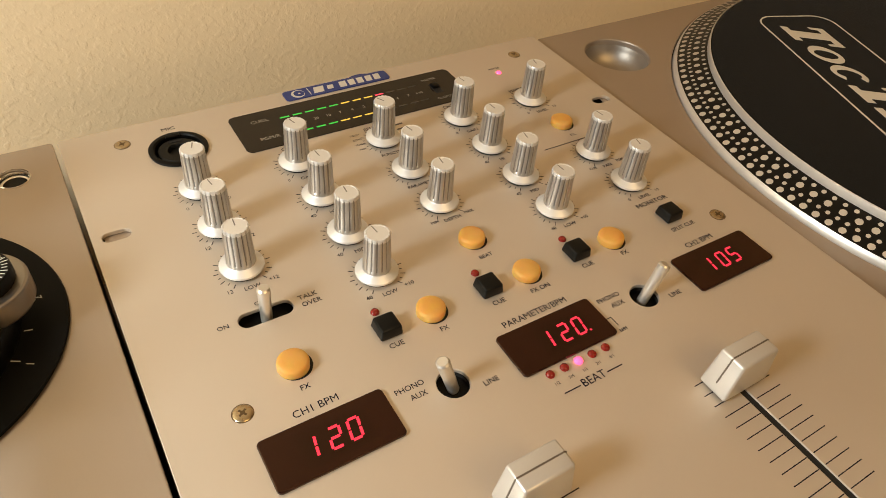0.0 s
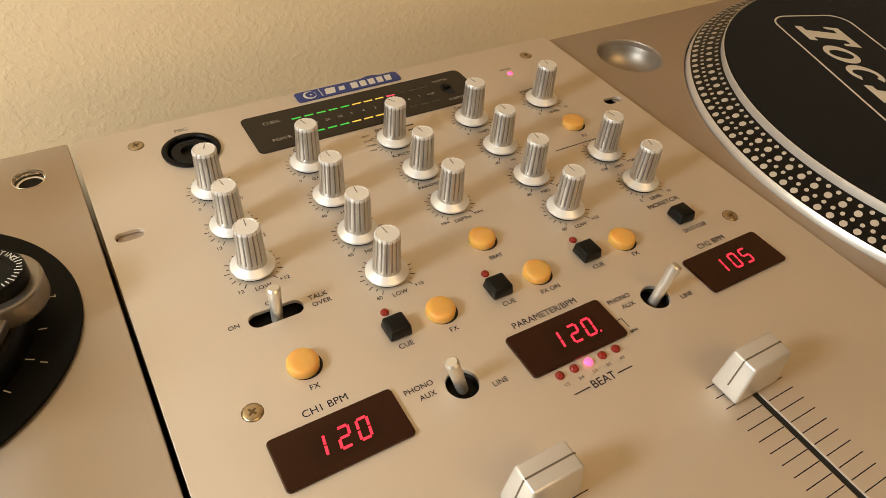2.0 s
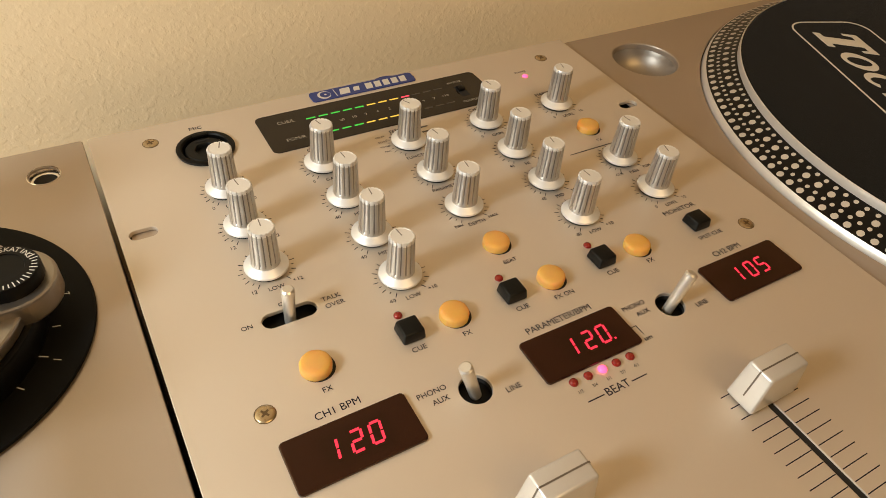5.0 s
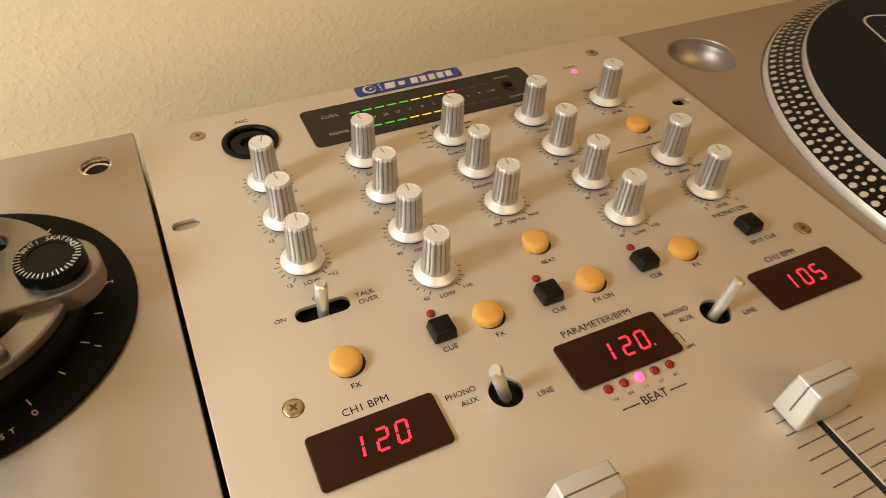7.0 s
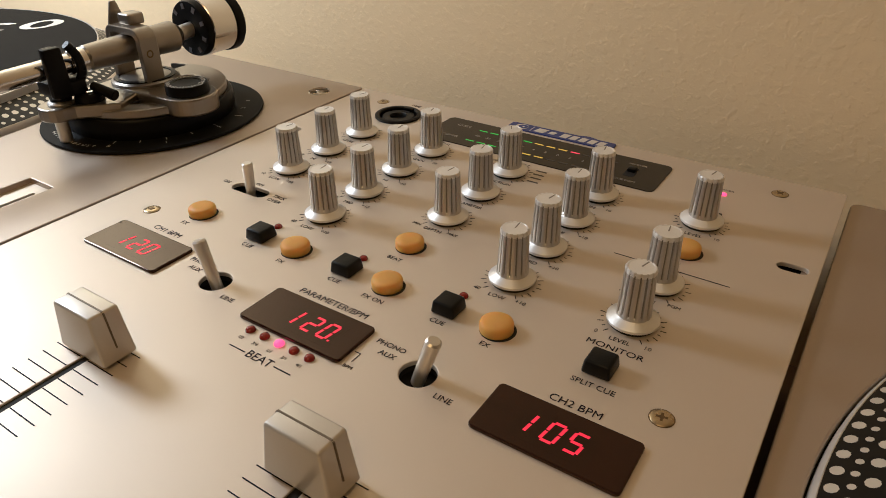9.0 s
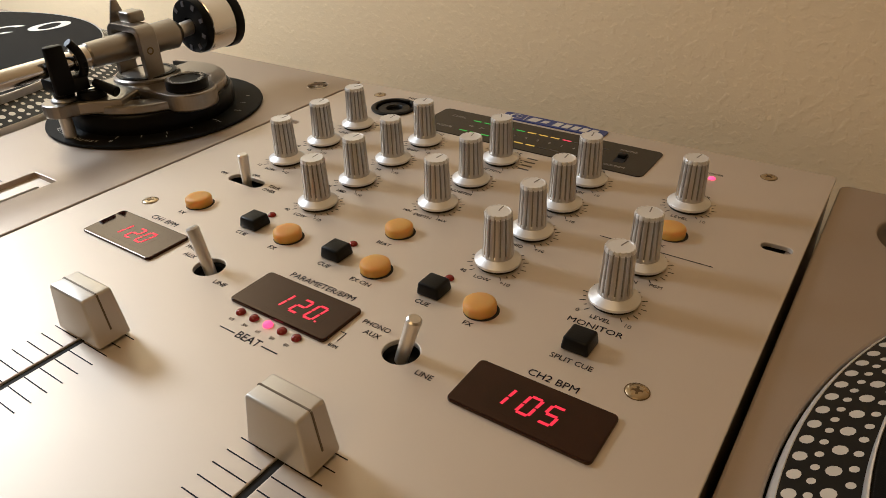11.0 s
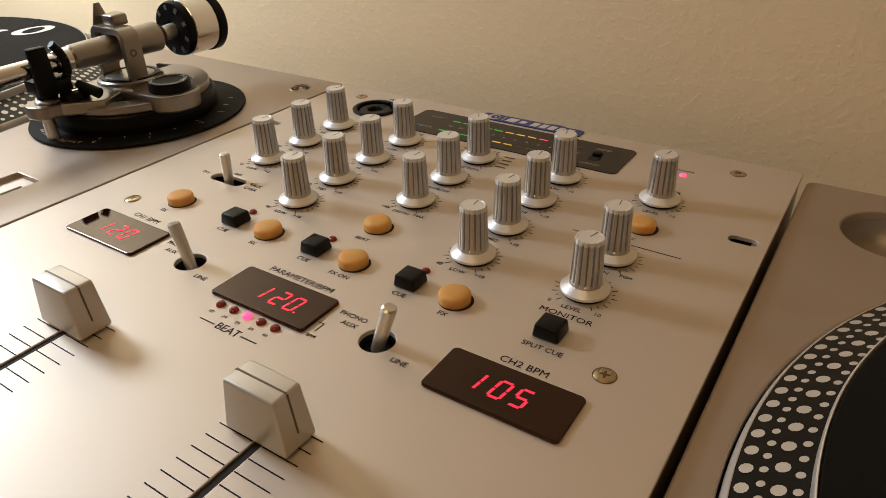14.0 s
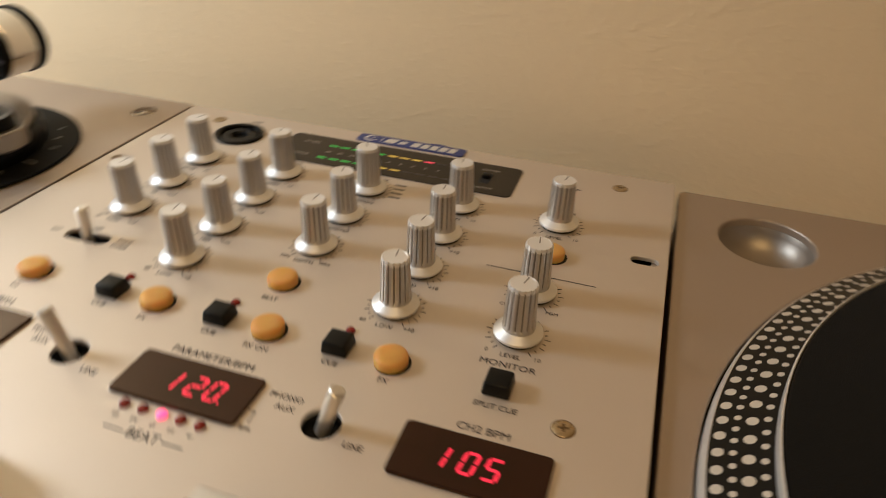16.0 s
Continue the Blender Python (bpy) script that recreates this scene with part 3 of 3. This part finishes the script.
fader(*FADERS[0])
fader(*FADERS[1])
part("crossfader_cap", moved(block(0.0112, 0.0206, 0.0158, 0.0009, 3, (0.72, 0.80)), Matrix.Translation((0, 0, 0.0006))), CAPMAT, mixer, (0.127, -0.330, 0), "satin silver fader cap")

# ---- the turntables ----
DECK_W, DECK_D = 0.453, 0.353
HUB = (0.1725, -0.1713)
WEST_HUB = (0.1850, -0.1670)


# rows of dots: place across the band, number, radius, phase
EAST_DOTS = ((0.15, 160, 0.00165, 0.03), (0.388, 216, 0.00102, 0.39), (0.626, 133, 0.00172, 0.20), (0.864, 180, 0.00108, 0.35))
WEST_DOTS = ((0.17, 188, 0.00105, 0.16), (0.44, 178, 0.00165, 0.79), (0.70, 172, 0.00110, 0.46), (0.92, 160, 0.00100, 0.91))


def platter(deck, cx, cy, top, rows):
    """The platter of a deck, its plinth at height top: rim, sloping strobe band with dots, lip and slipmat."""
    p = part("platter", lathe([(0.1560, -0.0060), (0.1628, -0.0060), (0.1634, -0.0045), (0.1634, -0.0012), (0.1631, 0.0006), (0.1625, 0.0022), (0.1619, 0.0030), (0.1617, 0.0029)], 160), RIM, deck, (cx, cy, top), "polished aluminium platter")
    a, b = (0.1617, 0.0029), (0.1470, 0.0095)
    part("strobe_band", lathe([a, b], 160), STROBE, p, (cx, cy, top), "black sloping strobe band")
    part("lip", lathe([b, (0.1471, 0.0128), (0.1469, 0.0136), (0.1465, 0.0138), (0.1463, 0.0134), (0.1463, 0.0122), (0, 0.0122)], 160), RIM, p, (cx, cy, top), "bright aluminium lip")
    verts, faces = [], []
    slope = Vector((b[0] - a[0], 0, b[1] - a[1]))
    normal = Vector((-slope.z, 0, slope.x)).normalized() * -1
    if normal.z < 0:
        normal = -normal
    for share, count, r, shift in rows:
        mid = Vector((a[0], 0, a[1])) + slope * share + normal * 0.00008
        along = slope.normalized()
        for i in range(count):
            turn = Matrix.Rotation(2 * math.pi * (i + shift) / count, 3, "Z")
            n0 = len(verts)
            for k in range(10):
                w = 2 * math.pi * k / 10
                verts.append(turn @ (mid + along * (r * math.cos(w)) + Vector((0, r * math.sin(w), 0))))
            faces.append(list(range(n0, n0 + 10)))
    me = bpy.data.meshes.new("dots")
    me.from_pydata(verts, [], faces)
    dots = part("strobe_dots", me, DOT, p, (cx, cy, top), "rows of silver strobe dots")
    tagged(dots, kind="stuff")


def slipmat(cx, cy, z, r, label):
    m = thing("slipmat", (cx, cy, z), label, "slipmat")
    part("felt", lathe([(0, 0), (r, 0), (r + 0.0004, 0.0008), (r - 0.0002, 0.0016), (0.10, 0.0018), (0, 0.0018)], 128), FELT, m, (cx, cy, z))
    return m


def deck(name, x0, label):
    return thing(name, (x0 + DECK_W / 2, -DECK_D / 2, TABLE_Z), label, "turntable", "pair of turntables")


# deck on the mixer's west side
LX = -0.0022 - DECK_W
left = deck("turntable", LX, "silver direct drive turntable with tonearm parked")
hole = circle(-0.0190, -0.0186, 0.0061)
pitch = slot(-0.0383, -0.2415, 0.0185, 0.1360, 0.0008, 3)
part("plinth_top", plate([slot(LX + DECK_W / 2, -DECK_D / 2, DECK_W, DECK_D, 0.0012, 4), hole, pitch, circle(LX + WEST_HUB[0], WEST_HUB[1], 0.1648, 160)], -0.0040, 0.0, 0.0004), PLINTH, left, (0, 0, 0), "satin silver metal plinth top")
part("plinth_base", block(DECK_W - 0.001, DECK_D - 0.001, -TABLE_Z - 0.019 - 0.0085, 0.003), EDGE, left, (LX + DECK_W / 2, -DECK_D / 2, TABLE_Z + 0.019), "grey plinth base")
for x in (LX + 0.05, LX + DECK_W - 0.05):
    for y in (-0.05, -DECK_D + 0.05):
        part("foot", lathe([(0, 0), (0.025, 0), (0.027, 0.004), (0.022, 0.020), (0, 0.020)], 32), BLACK, left, (x, y, TABLE_Z))
part("adapter_socket", lathe([(0.0064, 0.0001), (0.0061, 0.0003), (0.0057, -0.0010), (0.0054, -0.0026), (0.0046, -0.0029), (0.0044, -0.0040), (0.0043, -0.0078), (0, -0.0080)], 32), CHROME, left, (-0.0190, -0.0186, 0), "small round socket with bright rim")
part("socket_shade", lathe([(0.0045, -0.0036), (0, -0.0036)], 24), DEEP, left, (-0.0190, -0.0186, 0))
part("plinth_rim", plate([slot(LX + DECK_W / 2, -DECK_D / 2, DECK_W - 0.0004, DECK_D - 0.0004, 0.0012, 4), slot(LX + DECK_W / 2, -DECK_D / 2, DECK_W - 0.008, DECK_D - 0.008, 0.0012, 4)], -0.0090, -0.0041), EDGE, left)
part("pitch_plate", plate([slot(-0.0383, -0.2415, 0.0178, 0.1353, 0.0008, 3), slot(-0.0360, -0.2425, 0.0024, 0.1270, 0.0011, 3)], -0.0046, -0.0024), PANEL, left, (0, 0, 0), "recessed pitch slider plate")
part("pitch_slot", plate([slot(-0.0360, -0.2425, 0.0040, 0.1290, 0.0012, 3)], -0.0080, -0.0076), DEEP, left)
for size, where in (((0.0034, 0.0004), (-0.0517, -0.1870)), ((0.0004, 0.0240), (-0.0502, -0.1990))):
    part("pitch_print", block(*size, 0.00006), FAINT, left, (*where, 0.00004))
part("pitch_slider", block(0.0160, 0.0100, 0.0090, 0.001, 2, (0.9, 0.6)), BLACK, left, (-0.0375, -0.2500, -0.0024))
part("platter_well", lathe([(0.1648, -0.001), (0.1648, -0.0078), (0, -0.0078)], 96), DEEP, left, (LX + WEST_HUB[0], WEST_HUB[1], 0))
platter(left, LX + WEST_HUB[0], WEST_HUB[1], 0.0, WEST_DOTS)

PX, PY = -0.0682, -0.0940
arm = thing("tonearm", (PX, PY, 0.0), "satin silver tonearm with black and silver counterweight", "tonearm")
plate_ob = part("height_plate", lathe([(0.0556, 0.0002), (0.0562, 0.0008), (0.0559, 0.0016), (0.0410, 0.0018), (0, 0.0018)], 96), DISC, arm, (PX - 0.0002, PY + 0.0014, 0), "round black height adjustment plate")
for ang, r, size in ((24, 0.0480, 0.0040), (38, 0.0470, 0.0030), (52, 0.0490, 0.0024), (5, 0.0430, 0.0052), (-13, 0.0440, 0.0026), (-29, 0.0420, 0.0052), (-45, 0.0430, 0.0026), (-61, 0.0420, 0.0052)):
    a = radians(ang)
    part("height_mark", moved(block(size, 0.0004, 0.00008), Matrix.Translation((PX + r * math.cos(a), PY + r * math.sin(a), 0.0017)) @ Matrix.Rotation(a, 4, "Z")), CREAM, plate_ob)
for t, ang in (("2", 4), ("1", -30), ("0", -62)):
    a = radians(ang)
    me = lettering(t, 0.0024)
    me.transform(Matrix.Rotation(a + math.pi / 2, 4, "Z"))
    part("height_figure", me, CREAM, plate_ob, (PX + 0.0478 * math.cos(a), PY + 0.0478 * math.sin(a), 0.0017))
for i, ch in enumerate("HEIGHT ADJUST"):
    a = radians(-110 + i * 3.3)
    if ch != " ":
        me = lettering(ch, 0.0020)
        me.transform(Matrix.Rotation(a + math.pi / 2, 4, "Z"))
        part("height_figure", me, CREAM, plate_ob, (PX + 0.0490 * math.cos(a), PY + 0.0490 * math.sin(a), 0.0017))
part("height_ring", lathe([(0.0416, 0.0016), (0.0422, 0.0030), (0.0422, 0.0104), (0.0412, 0.0115), (0.0390, 0.0118), (0, 0.0118)], 96,
     lambda a, z: 1 - 0.012 * (math.cos(a * 48) > 0.3) if 0.0025 < z < 0.0107 else 1), BLACK, arm, (PX, PY, 0), "black knurled height ring")
bed = [(PX + 0.0388 * math.cos(radians(a)), PY + 0.0388 * math.sin(radians(a))) for a in range(-125, 116, 6)]
bed += [(PX - 0.012, PY + 0.036), (PX - 0.012, PY - 0.030)]
bed_hole = slot(PX + 0.0120, PY + 0.0200, 0.0200, 0.0100, 0.0048)
bed_hole2 = [(PX + 0.030 * math.cos(radians(a)), PY + 0.030 * math.sin(radians(a))) for a in range(-70, -19, 10)] + [(PX + 0.020 * math.cos(radians(a)), PY + 0.020 * math.sin(radians(a))) for a in range(-25, -66, -10)]
part("arm_bed", plate([bed, bed_hole, bed_hole2], 0.0116, 0.0160, 0.0008), ARM, arm, (0, 0, 0), "satin silver crescent arm bed")
part("bed_slot", plate([slot(-0.0510, -0.1135, 0.0016, 0.0090, 0.0007, 3)], 0.01601, 0.01606), DEEP, arm)
part("bed_screw", lathe([(0.0016, 0.0159), (0.0016, 0.0164), (0.0012, 0.0167), (0, 0.0167)], 20), STEEL, arm, (-0.0525, -0.1178, 0), "small bright screw")
# housing of the anti-skating knob: a lobe joined to the arm base
lobe = []
kx, ky = -0.0328, -0.0958
for i in range(25):
    a = radians(-90 + 180 * i / 24)
    lobe.append((kx + 0.0128 * math.cos(a), ky + 0.0128 * math.sin(a)))
lobe += [(PX, PY + 0.0125), (PX, PY - 0.0160)]
part("knob_housing", plate([lobe], 0.0105, 0.0192, 0.0010), ARM, arm, (0, 0, 0), "satin silver lobed housing")
skate = part("anti_skating_knob", lathe([(0.0100, 0.0188), (0.0104, 0.0192), (0.0104, 0.0232), (0.0099, 0.0241), (0.0062, 0.0243), (0.0060, 0.0240), (0, 0.0240)], 72,
             lambda a, z: 1 - 0.02 * (math.cos(a * 36) > 0) if z < 0.0236 else 1), BLACK, arm, (kx, ky, 0), "black knurled anti-skating knob with white scale")
for i in range(26):
    a = radians(150 + i * 9)
    part("skating_mark", moved(block(0.0016 if i % 3 else 0.0024, 0.00032, 0.00006), Matrix.Translation((kx + 0.0088 * math.cos(a), ky + 0.0088 * math.sin(a), 0.02422)) @ Matrix.Rotation(a, 4, "Z")), CREAM, skate)
for i, ch in enumerate("ANTI-SKATING"):
    a = radians(145 - i * 11.5)
    if ch != "-":
        me = lettering(ch, 0.0019)
        me.transform(Matrix.Rotation(a - math.pi / 2, 4, "Z"))
        part("skating_figure", me, CREAM, skate, (kx + 0.0080 * math.cos(a), ky + 0.0080 * math.sin(a), 0.02432))
# front lobe with cueing parts and arm rest
front = [(PX + 0.010, PY - 0.010), (PX + 0.0200, PY - 0.030), (PX + 0.0060, PY - 0.0440)]
front += [(PX - 0.0030 + 0.0080 * math.cos(radians(a)), PY - 0.0470 + 0.0080 * math.sin(radians(a))) for a in range(0, -181, -20)]
front += [(PX - 0.0120, PY - 0.040), (PX - 0.0150, PY - 0.010)]
part("cueing_bracket", plate([front], 0.0125, 0.0190, 0.0010), ARM, arm, (0, 0, 0), "satin silver cueing bracket")
part("cueing_post", rod((PX - 0.0005, PY - 0.0490, 0.0016), (PX - 0.0005, PY - 0.0490, 0.0130), 0.0030), STEEL, arm)
cue = part("cueing_lever", joined(rod((PX + 0.0075, PY - 0.0335, 0.0262), (PX + 0.0190, PY - 0.0300, 0.0222), 0.0022, 0.0027, 16), moved(lathe([(0.0064, 0.0188), (0.0068, 0.0200), (0.0066, 0.0225), (0.0056, 0.0233), (0, 0.0235)], 32), Matrix.Translation((PX + 0.0050, PY - 0.0350, 0)))), BLACK, arm, (0, 0, 0), "black cueing lever on a round base")
part("washer", lathe([(0.0018, 0.0233), (0.0034, 0.0233), (0.0034, 0.0238), (0.0018, 0.0239), (0.0018, 0.0233)], 24), CHROME, cue, (PX + 0.0050, PY - 0.0350, 0), "bright washer")
bend = [Vector(p) for p in ((0.0098, 0.0042, 0.0470), (0.0102, 0.0098, 0.0410), (0.0100, 0.0110, 0.0300), (0.0060, 0.0040, 0.0262))]
hook = [bend[0] * (1 - t) ** 3 + bend[1] * 3 * t * (1 - t) ** 2 + bend[2] * 3 * t * t * (1 - t) + bend[3] * t ** 3 for t in (i / 9 for i in range(10))]
rest = joined(moved(lathe([(0.0048, 0.0205), (0.0052, 0.0235), (0.0064, 0.0256), (0.0064, 0.0290), (0, 0.0290)], 28), Matrix()),
              moved(block(0.0036, 0.0100, 0.0225, 0.0009, 2, (1.0, 0.85)), Matrix.Translation((0.0096, -0.0034, 0.0245))),
              *[rod(p, q, 0.0021, 0.0021, 14, 0.05) for p, q in zip(hook, hook[1:])],
              moved(block(0.0034, 0.0080, 0.0190, 0.0009, 2, (1.0, 0.8)), Matrix.Translation((-0.0040, 0.0020, 0.0250))),
              moved(block(0.0170, 0.0150, 0.0066, 0.0012), Matrix.Translation((0.0028, 0.0010, 0.0240))))
part("arm_rest", rest, BLACK, arm, (PX - 0.0030, PY - 0.0445, 0), "black plastic arm rest clip")
part("rest_collar", lathe([(0.0062, 0.0188), (0.0066, 0.0196), (0.0060, 0.0203), (0.0052, 0.0208), (0, 0.0208)], 32), STEEL, arm, (PX - 0.0030, PY - 0.0445, 0), "bright stepped collar")
# pivot and gimbal
part("gimbal_base", lathe([(0.0165, 0.0140), (0.0170, 0.0195), (0.0168, 0.0205), (0.0155, 0.0212), (0.0150, 0.0208), (0.0140, 0.0212), (0.0060, 0.0225), (0, 0.0225)], 56), ARM, arm, (PX, PY, 0), "round stepped gimbal base")
def strap(half, low, high, r, n=8):
    """The outline of an upside-down U with rounded shoulders, in the xz plane."""
    right_side = [(half, low)] + [(half - r + r * math.cos(math.pi / 2 * i / n), high - r + r * math.sin(math.pi / 2 * i / n)) for i in range(n + 1)]
    return right_side + [(-x, z) for x, z in reversed(right_side)]


hoop = strap(0.0132, 0.0215, 0.0468, 0.0052) + list(reversed(strap(0.0108, 0.0215, 0.0444, 0.0032)))
hoop_mesh = plate([hoop], -0.0050, 0.0050, 0.0005)
hoop_mesh.transform(Matrix.Rotation(radians(90), 4, "X"))
gimbal = part("gimbal", hoop_mesh, ARM, arm, (PX, PY - 0.0030, 0), "satin silver curved gimbal strap")
part("gimbal_blade", moved(block(0.0014, 0.0100, 0.0110, 0.0004, 2, (1.0, 0.3)), Matrix.Translation((-0.0122, -0.0010, 0.0462))), ARM, gimbal, (PX, PY, 0))
part("gimbal_cap", moved(block(0.0094, 0.0092, 0.0056, 0.0012, 3), Matrix.Translation((-0.0025, 0.0010, 0.0468))), ARM, gimbal, (PX, PY, 0))
part("pivot_screw", rod((PX + 0.0130, PY - 0.0036, 0.0350), (PX + 0.0136, PY - 0.0036, 0.0350), 0.0028, 0.0025), ARM, gimbal)
part("pivot_recess", moved(lathe([(0.0012, 0), (0.0019, 0), (0.0019, 0.0002), (0.0012, 0.0002), (0.0012, 0)], 24), Matrix.Translation((PX + 0.0136, PY - 0.0036, 0.0350)) @ Matrix.Rotation(radians(90), 4, "Y")), RECESS, gimbal)
part("gimbal_ring", lathe([(0.0128, 0.0213), (0.0150, 0.0213), (0.0150, 0.0217), (0.0128, 0.0219), (0.0128, 0.0213)], 56), BLACK, gimbal, (PX, PY, 0), "dark ring round the pivot")
ZA = 0.0368
part("arm_housing", joined(rod((PX, PY - 0.0300, ZA), (PX, PY + 0.0215, ZA), 0.0062, 0.0078, 32), rod((PX, PY + 0.0213, ZA), (PX, PY + 0.0245, ZA), 0.0060, 0.0056, 28)), ARM, arm, (0, 0, 0), "satin silver pivot housing")
part("arm_collar", rod((PX, PY - 0.0380, ZA), (PX, PY - 0.0295, ZA), 0.0055, 0.0058, 28), CHROME, arm)
tube = [(PX, PY - 0.0370, ZA), (PX, PY - 0.1000, ZA - 0.001), (PX - 0.006, PY - 0.140, ZA - 0.001), (PX - 0.024, PY - 0.185, ZA - 0.002), (PX - 0.030, PY - 0.205, ZA - 0.003)]
part("arm_tube", joined(*[rod(a, b, 0.0045, 0.0045, 24, 0.02) for a, b in zip(tube, tube[1:])]), CHROME, arm, (0, 0, 0), "polished arm tube")
w0, ZW = PY + 0.0320, ZA + 0.0012
weight = part("counterweight", rod((PX, w0 + 0.0042, ZW), (PX, w0 + 0.0205, ZW), 0.0153, 0.0153, 56, 0.05), CHROME, arm, (0, 0, 0), "polished counterweight drum")
ringm = lathe([(0.0046, 0), (0.0120, 0), (0.0142, 0.0005), (0.0149, 0.0022), (0.0149, 0.0050), (0.0046, 0.0050)], 56)
part("force_ring", moved(ringm, Matrix.Translation((PX, w0, ZW)) @ Matrix.Rotation(radians(-90), 4, "X")), BLACK, weight, (0, 0, 0), "black tracking force ring")
backm = lathe([(0, 0), (0.0158, 0), (0.0161, 0.0008), (0.0161, 0.0050), (0.0150, 0.0062), (0, 0.0062)], 56)
part("rear_ring", moved(backm, Matrix.Translation((PX, w0 + 0.0203, ZW)) @ Matrix.Rotation(radians(-90), 4, "X")), BLACK, weight, (0, 0, 0), "black rear ring")
part("weight_shaft", rod((PX, PY + 0.0235, ZA), (PX, w0 + 0.0060, ZW), 0.0040), STEEL, arm)
for i in range(9):
    a = radians(20 + 40 * i)
    bar = moved(block(0.0022, 0.0005, 0.0028), Matrix.Translation((0.0104 * math.cos(a) + PX, w0 + 0.0000, 0.0104 * math.sin(a) + ZW)) @ Matrix.Rotation(-a + math.pi / 2, 4, "Y"))
    part("force_figure", bar, FAINT, weight)

# deck on the mixer's east side
RX, RZ = 0.2570, -0.0030
right = deck("turntable", RX, "silver direct drive turntable with empty adapter recess")
cup = (0.2918, -0.0330, 0.0195)
part("plinth_top", plate([slot(RX + DECK_W / 2, -DECK_D / 2, DECK_W, DECK_D, 0.0030, 5), circle(cup[0], cup[1], cup[2], 64), circle(RX + HUB[0], HUB[1], 0.1648, 160)], RZ - 0.0040, RZ, 0.0008), PLINTH, right, (0, 0, 0), "satin silver metal plinth top")
part("plinth_base", block(DECK_W - 0.001, DECK_D - 0.001, RZ - TABLE_Z - 0.019 - 0.020, 0.003), EDGE, right, (RX + DECK_W / 2, -DECK_D / 2, TABLE_Z + 0.019), "grey plinth base")
part("plinth_rim", plate([slot(RX + DECK_W / 2, -DECK_D / 2, DECK_W - 0.001, DECK_D - 0.001, 0.0030, 5), slot(RX + DECK_W / 2, -DECK_D / 2, DECK_W - 0.012, DECK_D - 0.012, 0.0030, 5)], RZ - 0.0225, RZ - 0.0042), EDGE, right)
part("adapter_recess", lathe([(0.0199, -0.0004), (0.0192, -0.0014), (0.0183, -0.0060), (0.0165, -0.0105), (0.0122, -0.0142), (0.0062, -0.0158), (0.0016, -0.0162), (0.0013, -0.0154), (0, -0.0152)], 64), DISH, right, (cup[0], cup[1], RZ), "dished bright metal adapter recess")
for x in (RX + 0.05, RX + DECK_W - 0.05):
    for y in (-0.05, -DECK_D + 0.05):
        part("foot", lathe([(0, 0), (0.025, 0), (0.027, 0.004), (0.022, 0.020), (0, 0.020)], 32), BLACK, right, (x, y, TABLE_Z))
RC = (RX + HUB[0], HUB[1])
part("platter_well", lathe([(0.1648, -0.001), (0.1648, -0.0078), (0, -0.0078)], 96), DEEP, right, (*RC, RZ))
platter(right, *RC, RZ, EAST_DOTS)

# slipmats
def mat_marks(m, cx, cy, z, turn, size=1.0, along=0.0, across=-0.0635, framed=True):
    """The plain shapes that stand in for the mat's printed name, and the rounded frame round them."""
    shift = Matrix.Rotation(turn, 4, "Z") @ Matrix.Translation((along, across, 0)) @ Matrix.Diagonal((size, size, 1, 1))
    if framed:
        me = plate([slot(0, 0, 0.1970, 0.0515, 0.0120, 6), slot(0, 0, 0.1948, 0.0493, 0.0109, 6)], 0, 0.00012)
        me.transform(shift)
        part("printed_frame", me, CREAM, m, (cx, cy, z))
    k, base, x = 0.30, -0.0150, -0.0840
    for kind, w, h in (("post", 0.0235, 0.0262), ("ring", 0.0200, 0.0170), ("hook", 0.0190, 0.0170), ("post", 0.0200, 0.0262), ("post", 0.0190, 0.0170), ("post", 0.0090, 0.0240), ("hook", 0.0190, 0.0170), ("ring", 0.0175, 0.0170)):
        if kind == "post":
            f, c = 0.0042, w / 2
            raw = [(c - 0.0085, 0), (c + 0.0085, 0), (c + 0.0085, f), (c + 0.0042, f), (c + 0.0042, h - f), (w - 0.0030, h - f), (w - 0.0024, h - 0.0085), (w, h - 0.0085), (w, h), (0, h), (0, h - 0.0085), (0.0024, h - 0.0085), (0.0030, h - f), (c - 0.0042, h - f), (c - 0.0042, f), (c - 0.0085, f)]
            if w < 0.012:
                raw = [(0, 0), (w, 0), (w, h), (0, h)]
            loops = [raw]
        else:
            turns = [radians(a) for a in (range(0, 360, 12) if kind == "ring" else range(40, 321, 10))]
            outer = [(w / 2 + w / 2 * math.cos(a), h / 2 + h / 2 * math.sin(a)) for a in turns]
            inner = [(w / 2 + w * 0.25 * math.cos(a), h / 2 + h * 0.36 * math.sin(a)) for a in turns]
            loops = [outer, inner] if kind == "ring" else [outer + inner[::-1]]
        me = plate([[(x + px + k * (base + py), base + py) for px, py in loop] for loop in loops], 0, 0.00012)
        me.transform(shift)
        part("printed_shape", me, CREAM, m, (cx, cy, z))
        x += w + 0.0022


MAT_Z = 0.0122
right_mat = slipmat(RC[0], RC[1], RZ + MAT_Z, 0.1459, "black felt slipmat with cream printed shapes")
mat_marks(right_mat, RC[0], RC[1], RZ + MAT_Z + 0.00182, radians(-110), 1.0, -0.0012, -0.0595)
LM = (LX + WEST_HUB[0], WEST_HUB[1])
left_mat = slipmat(*LM, MAT_Z, 0.1459, "black felt slipmat with large cream printed shapes")
mat_marks(left_mat, LM[0] - 0.0105, LM[1] + 0.0002, MAT_Z + 0.00182, radians(52), 1.5, 0.0107, 0.0625, False)
